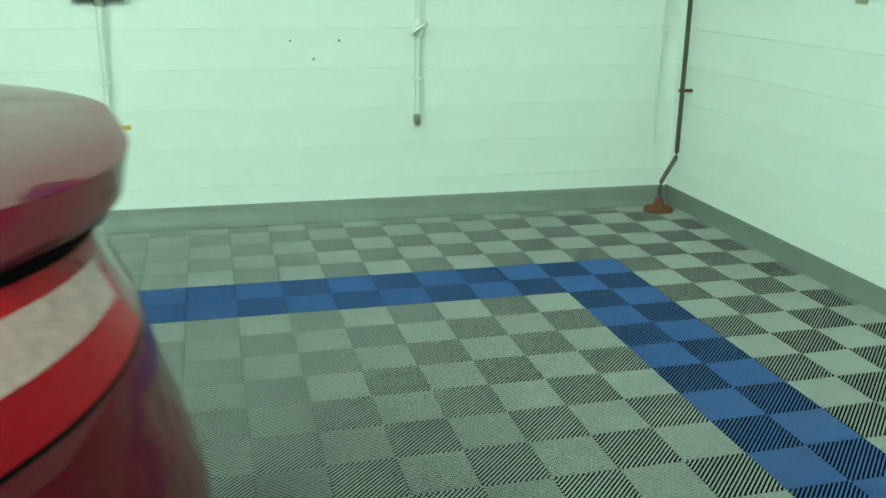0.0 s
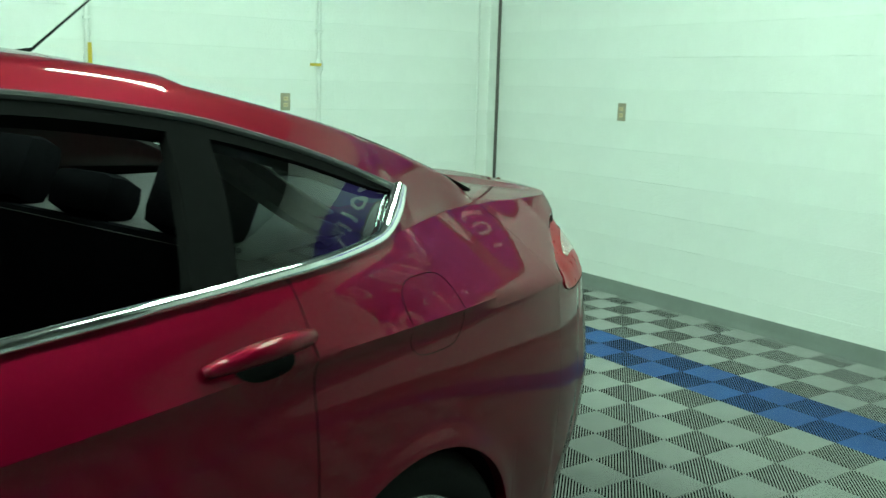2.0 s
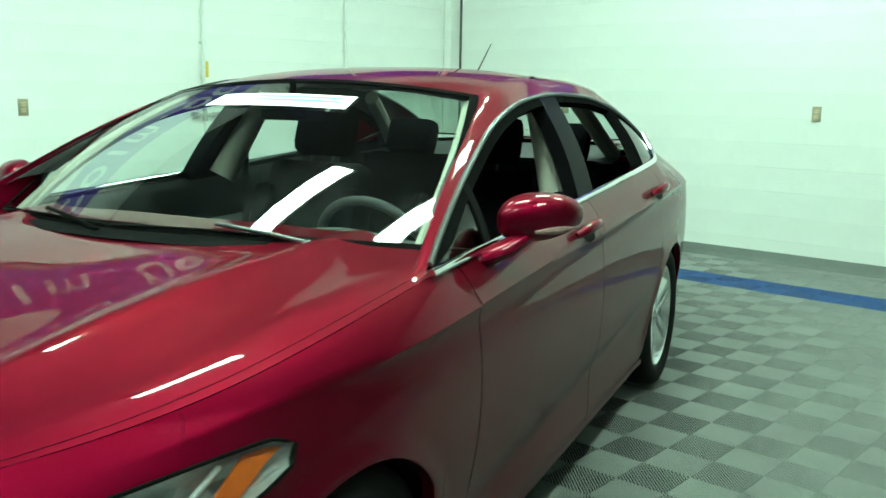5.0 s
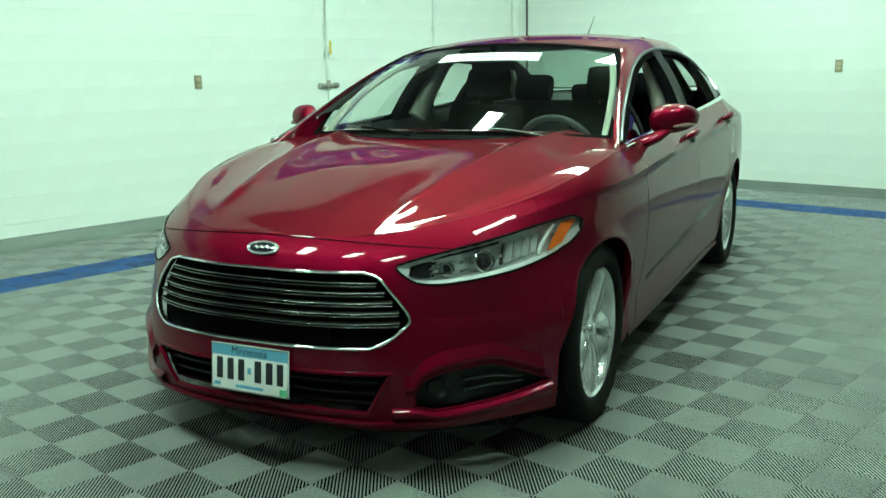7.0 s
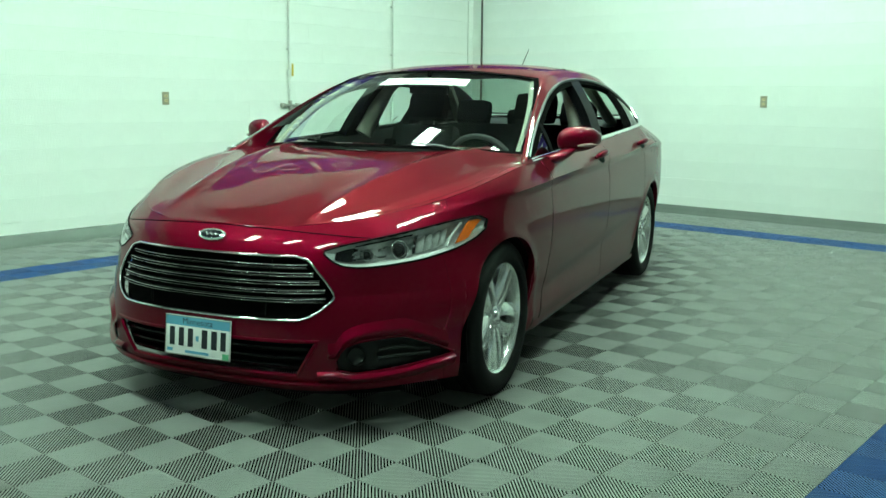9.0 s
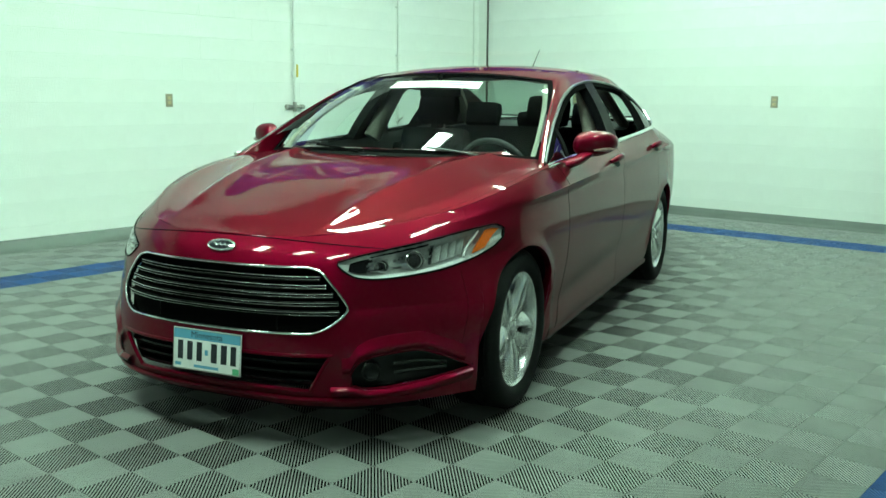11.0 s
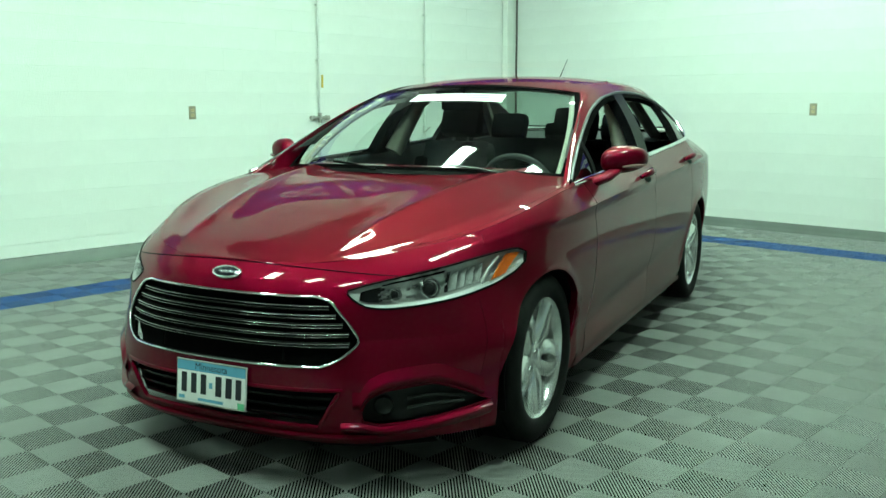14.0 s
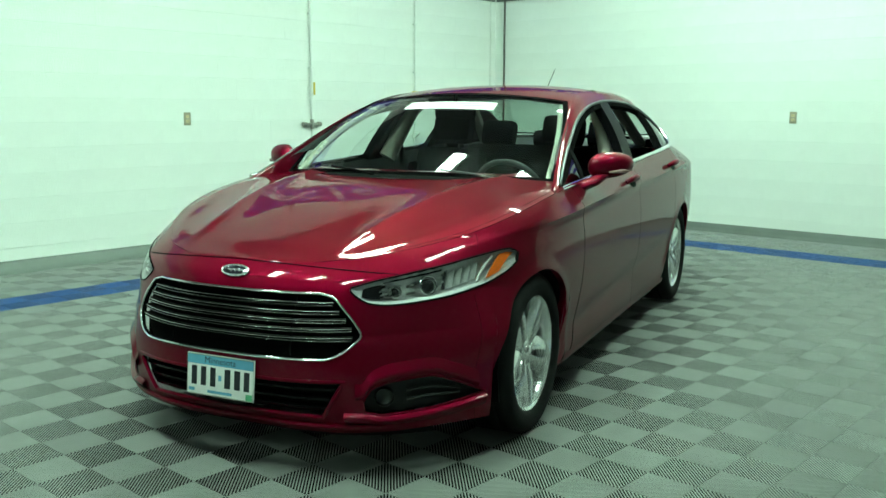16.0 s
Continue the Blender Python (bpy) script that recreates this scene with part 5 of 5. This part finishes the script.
drain = tagged(new("drain_pipe"), "dark bent drain pipe in the corner with rusty foot", "pipe")
px_, py_ = WALL_E - 0.062, WALL_N - 0.20
bm = bmesh.new()
tube(bm, [(px_, py_, TOP + 0.1), (px_, py_, 1.2), (px_, py_, 0.33), (px_ - 0.006, py_ - 0.005, 0.30), (px_ - 0.02, py_ - 0.012, 0.28), (px_ - 0.085, py_ - 0.03, 0.19), (px_ - 0.10, py_ - 0.035, 0.165), (px_ - 0.105, py_ - 0.035, 0.14), (px_ - 0.105, py_ - 0.035, 0.01)], 0.013, seg=12)
part("pipe", bm, PIPE_D, drain)
bm = bmesh.new()
box(bm, px_ - 0.02, WALL_E - 0.002, py_ - 0.010, py_ + 0.010, 0.668, 0.684, bevel=0.003)
part("clip", bm, RUST, drain)
bm = bmesh.new()
tube(bm, [(px_ - 0.105, py_ - 0.035, z) for z in (0.001, 0.018, 0.022, 0.05, 0.075)], [0.085, 0.080, 0.036, 0.030, 0.018], seg=18)
part("rusty_foot", bm, RUST, drain, "rusty iron floor flange")

bm = bmesh.new()
tube(bm, [(WALL_E - 0.12, WALL_N - 0.02, TOP + 0.1), (WALL_E - 0.12, WALL_N - 0.02, 0.35)], 0.008, seg=8)
tagged(part("thin_conduit", bm, PIPE_W), "thin white painted conduit near the corner", "conduit")


def outlet(m, label):
    base = tagged(new("outlet"), label, "outlet", group="wall outlets")
    bm = bmesh.new()
    box(bm, -0.036, 0.036, -0.010, 0.0, -0.060, 0.060, bevel=0.003)
    part("cover", bm, PLATE_ST, base, "metal cover plate")
    for z in (0.022, -0.022):
        bm = bmesh.new()
        box(bm, -0.017, 0.017, -0.0135, -0.0105, z - 0.014, z + 0.014, bevel=0.003)
        sock = part("socket", bm, IVORY, base, "ivory socket face")
        for d in (-0.006, 0.006):
            bm = bmesh.new()
            box(bm, d - 0.0012, d + 0.0012, -0.0142, -0.0136, z - 0.004, z + 0.006)
            part("slot", bm, INK, sock, smooth=False)
    bm = bmesh.new()
    tube(bm, [(0, -0.0125, 0), (0, -0.0095, 0)], 0.004, seg=8)
    part("screw", bm, STEEL, base)
    base.matrix_world = m


outlet(pose(-0.998, WALL_N, 1.258), "metal-plated duplex outlet on the wall beside a pipe")
outlet(pose(-3.81, WALL_N, 1.230), "metal-plated duplex outlet on the long wall")
outlet(pose(WALL_E, -0.485, 1.256, 0, 0, -90), "metal-plated duplex outlet on the side wall")
outlet(pose(WALL_E, -2.893, 1.253, 0, 0, -90), "metal-plated duplex outlet on the side wall")
for x, z in ((-1.412, 0.945), (-1.160, 0.946), (-1.294, 0.852)):
    bm = bmesh.new()
    tube(bm, [(x, WALL_N - 0.006, z), (x, WALL_N + 0.004, z)], 0.006, seg=8)
    tagged(part("wall_plug", bm, PIPE_D), "small dark plug in an old wall hole", "plug", group="wall plugs")

# purple band high on two walls, with white rounded shapes in a row
def banner(m, lo, hi, first, label):
    base = tagged(new("banner"), label, "banner", group="wall banners")
    bm = bmesh.new()
    box(bm, lo, hi, -0.010, -0.0042, 2.735, 3.52, bevel=0.002, m=m)
    part("field", bm, BANNER, base, smooth=False)
    for k, kind in enumerate("IOIoICoIm.oCIo"):
        x, z, r = first + k * 0.42, 3.10, 0.165
        bm = bmesh.new()
        if kind in "OoC":
            r = 0.165 if kind != "o" else 0.14
            n = 28 if kind != "C" else 22
            pts = [m @ Vector((x + r * math.cos(a), -0.012, z + r * math.sin(a))) for a in [0.6 + (2 * math.pi if kind != "C" else 5.1) * i / n for i in range(n)]]
            tube(bm, pts, 0.045, seg=6, closed=kind != "C")
        elif kind == ".":
            tube(bm, [m @ Vector((x, -0.012, z - 0.17)), m @ Vector((x, -0.012, z - 0.10))], 0.05, seg=8)
        elif kind == "m":
            tube(bm, [m @ Vector((x + dx, -0.012, z + dz)) for dx, dz in ((-0.16, -0.17), (-0.16, 0.14), (-0.08, 0.17), (0, 0.1), (0, -0.17), (0, 0.1), (0.08, 0.17), (0.16, 0.14), (0.16, -0.17))], 0.038, seg=6)
        else:
            tube(bm, [m @ Vector((x, -0.012, z - 0.2)), m @ Vector((x, -0.012, z + 0.2))], 0.045, seg=6)
        inv = m.inverted()
        for v in bm.verts:
            q = inv @ v.co
            q.y = -0.0125 + (q.y + 0.012) * 0.04
            v.co = m @ q
        part("bar", bm, WHITE, base)
    return base


banner(pose(0, WALL_N, 0), -9.4, WALL_E - 0.06, -7.3, "purple banner band high on the long pale wall")
banner(pose(WALL_E, 0, 0, 0, 0, -90), -WALL_N + 0.06, 4.7, 0.1, "purple banner band high on the side wall")


# dark rail under the banners
for name, m, lo, hi in (("banner_rail", pose(0, WALL_N, 0), -9.4, WALL_E - 0.04), ("banner_rail", pose(WALL_E, 0, 0, 0, 0, -90), -WALL_N + 0.04, 4.7)):
    bm = bmesh.new()
    box(bm, lo, hi, -0.030, -0.0042, 2.678, 2.733, bevel=0.004, m=m)
    tagged(part(name, bm, BASE, smooth=False), "dark grey rail under the purple banner", "rail", group="banner rails")


# ---- wall blocks ----
def block_mesh(l, h):
    bm = bmesh.new()
    v = box(bm, -l / 2, l / 2, -0.004, 0.05, -h / 2, h / 2)
    me = bpy.data.meshes.new("block")
    bmesh.ops.bevel(bm, geom=[e for e in bm.edges if all(abs(w.co.y + 0.004) < 1e-6 for w in e.verts) and abs(e.verts[0].co.z - e.verts[1].co.z) < 1e-6], offset=0.0009, segments=1, affect="EDGES")
    bm.to_mesh(me)
    bm.free()
    me.materials.append(BLOCK)
    return me


BLOCK_ME = block_mesh(BLOCK_L - 0.0002, COURSE - 0.0020)
BLOCK_FULL = block_mesh(BLOCK_L - 0.0002, COURSE + 0.0003)  # its joints are filled with paint


def lay_blocks(wall, m, lo, hi, near_lo, near_hi, limit=300):
    """Running bond along the wall's own x from lo to hi. m: the wall's face as a pose, with -y into the room."""
    rng = random.Random(7)
    far_v, far_f, count = [], [], 0
    for c in range(int(TOP / COURSE) + 1):
        z = (c + 0.5) * COURSE - 0.008
        k0 = math.floor(lo / BLOCK_L) - 1
        for k in range(k0, int(math.ceil(hi / BLOCK_L)) + 1):
            x = (k + 0.5 * (c % 2)) * BLOCK_L
            if x - BLOCK_L / 2 < lo or x + BLOCK_L / 2 > hi:
                continue
            mm = m @ Matrix.Translation((x, rng.uniform(-0.0004, 0.0004), z + rng.uniform(-0.0006, 0.0006)))
            run = 0.5 + 0.5 * math.sin(0.9 * x + 2.3 * c) * math.sin(1.7 * x - 1.1 * c)
            me = BLOCK_FULL if rng.random() < 0.08 + 0.47 * run else BLOCK_ME
            if near_lo < x < near_hi and count < limit and z < 2.85:
                o = new("block", me)
                o.parent = wall
                o.matrix_world = mm
                count += 1
            else:
                n = len(far_v)
                far_v += [tuple(mm @ v.co) for v in me.vertices]
                far_f += [tuple(i + n for i in p.vertices) for p in me.polygons]
    me = bpy.data.meshes.new("far_blocks")
    me.from_pydata(far_v, [], far_f)
    me.materials.append(BLOCK)
    o = new("far_blocks", me)
    o.parent = wall
    tagged(o, kind="stuff")


lay_blocks(wall_north, pose(0, WALL_N, 0), WALL_W, WALL_E + 0.3, -6.6, 0.9)
lay_blocks(wall_east, pose(WALL_E, 0, 0, 0, 0, -90), -WALL_N - 0.3, -PALE_END, -1.0, 5.6)


# ---- floor tiles: open ribs that run diagonally, turned by a quarter from tile to tile ----
PITCH, RIB, THICK = 0.0112, 0.0049, 0.0032


def tile_geometry(turn):
    """Round-topped bars along one diagonal of a square cell, cut off at its edges."""
    h = CELL / 2 - 0.0008
    verts, faces = [], []
    u, w = Vector((1, 1)).normalized(), Vector((-1, 1)).normalized()
    if turn:
        u, w = w, u

    def line(c):
        """Where the line at c across the ribs enters and leaves the cell."""
        lo, hi = -9.0, 9.0
        for k in (0, 1):
            a, b = sorted(((-h - c * w[k]) / u[k], (h - c * w[k]) / u[k]))
            lo, hi = max(lo, a), min(hi, b)
        return lo, hi

    def bar(prof, c):
        pts = []
        for o, z in prof:
            lo, hi = line(c + o)
            if hi <= lo:
                return
            q = w * (c + o)
            pts.append((q + u * lo, q + u * hi, z))
        b = len(verts)
        for p0, p1, z in pts:
            verts.extend([(p0.x, p0.y, z), (p1.x, p1.y, z)])
        m = len(pts)
        for i in range(m - 1):
            q = (b + 2 * i, b + 2 * i + 1, b + 2 * i + 3, b + 2 * i + 2)
            faces.append(q[::-1] if turn else q)

    r = RIB / 2
    prof = [(-r, -THICK), (-r * 0.88, -0.0011), (-r * 0.5, -0.0003), (r * 0.5, -0.0003), (r * 0.88, -0.0011), (r, -THICK)]
    n = int(h * math.sqrt(2) / PITCH)
    for k in range(-n, n + 1):
        bar(prof, k * PITCH)
    return verts, faces


TILES = {}
for turn in (0, 1):
    for blue in (0, 1):
        me = bpy.data.meshes.new("floor_tile")
        v, f = tile_geometry(turn)
        me.from_pydata(v, [], f)
        me.materials.append(TILE_BLUE if blue else TILE)
        TILES[turn, blue] = me
far = {0: ([], []), 1: ([], [])}
count = 0
for i in range(math.ceil(WALL_W / CELL), int((WALL_E - 0.03) / CELL) + 1):
    for j in range(math.ceil(WALL_S / CELL), int((WALL_N - 0.07) / CELL) + 1):
        x, y = (i + 0.5) * CELL, (j + 0.5) * CELL
        if x > WALL_E + 0.02 or y > WALL_N - 0.01:
            continue
        blue = int((-2 <= i < 0 and -31 <= j < 0) or (-2 <= j < 0 and i < 0) or (-31 <= j < -29 and i < 0))
        turn = 0 if (i + j) % 2 else 1
        if count < 300 and ((-2.6 < x < 0.7 and -2.4 < y < 0.2)):
            o = new("floor_tile", TILES[turn, blue])
            o.parent = floor
            o.location = (x, y, 0)
            count += 1
        else:
            vs, fs = far[blue]
            n = len(vs)
            me = TILES[turn, blue]
            vs += [(v.co.x + x, v.co.y + y, v.co.z) for v in me.vertices]
            fs += [tuple(k + n for k in p.vertices) for p in me.polygons]
for blue, (vs, fs) in far.items():
    me = bpy.data.meshes.new("floor_tiles")
    me.from_pydata(vs, [], fs)
    me.materials.append(TILE_BLUE if blue else TILE)
    o = new("floor_tiles", me)
    o.parent = floor
    tagged(o, kind="stuff")
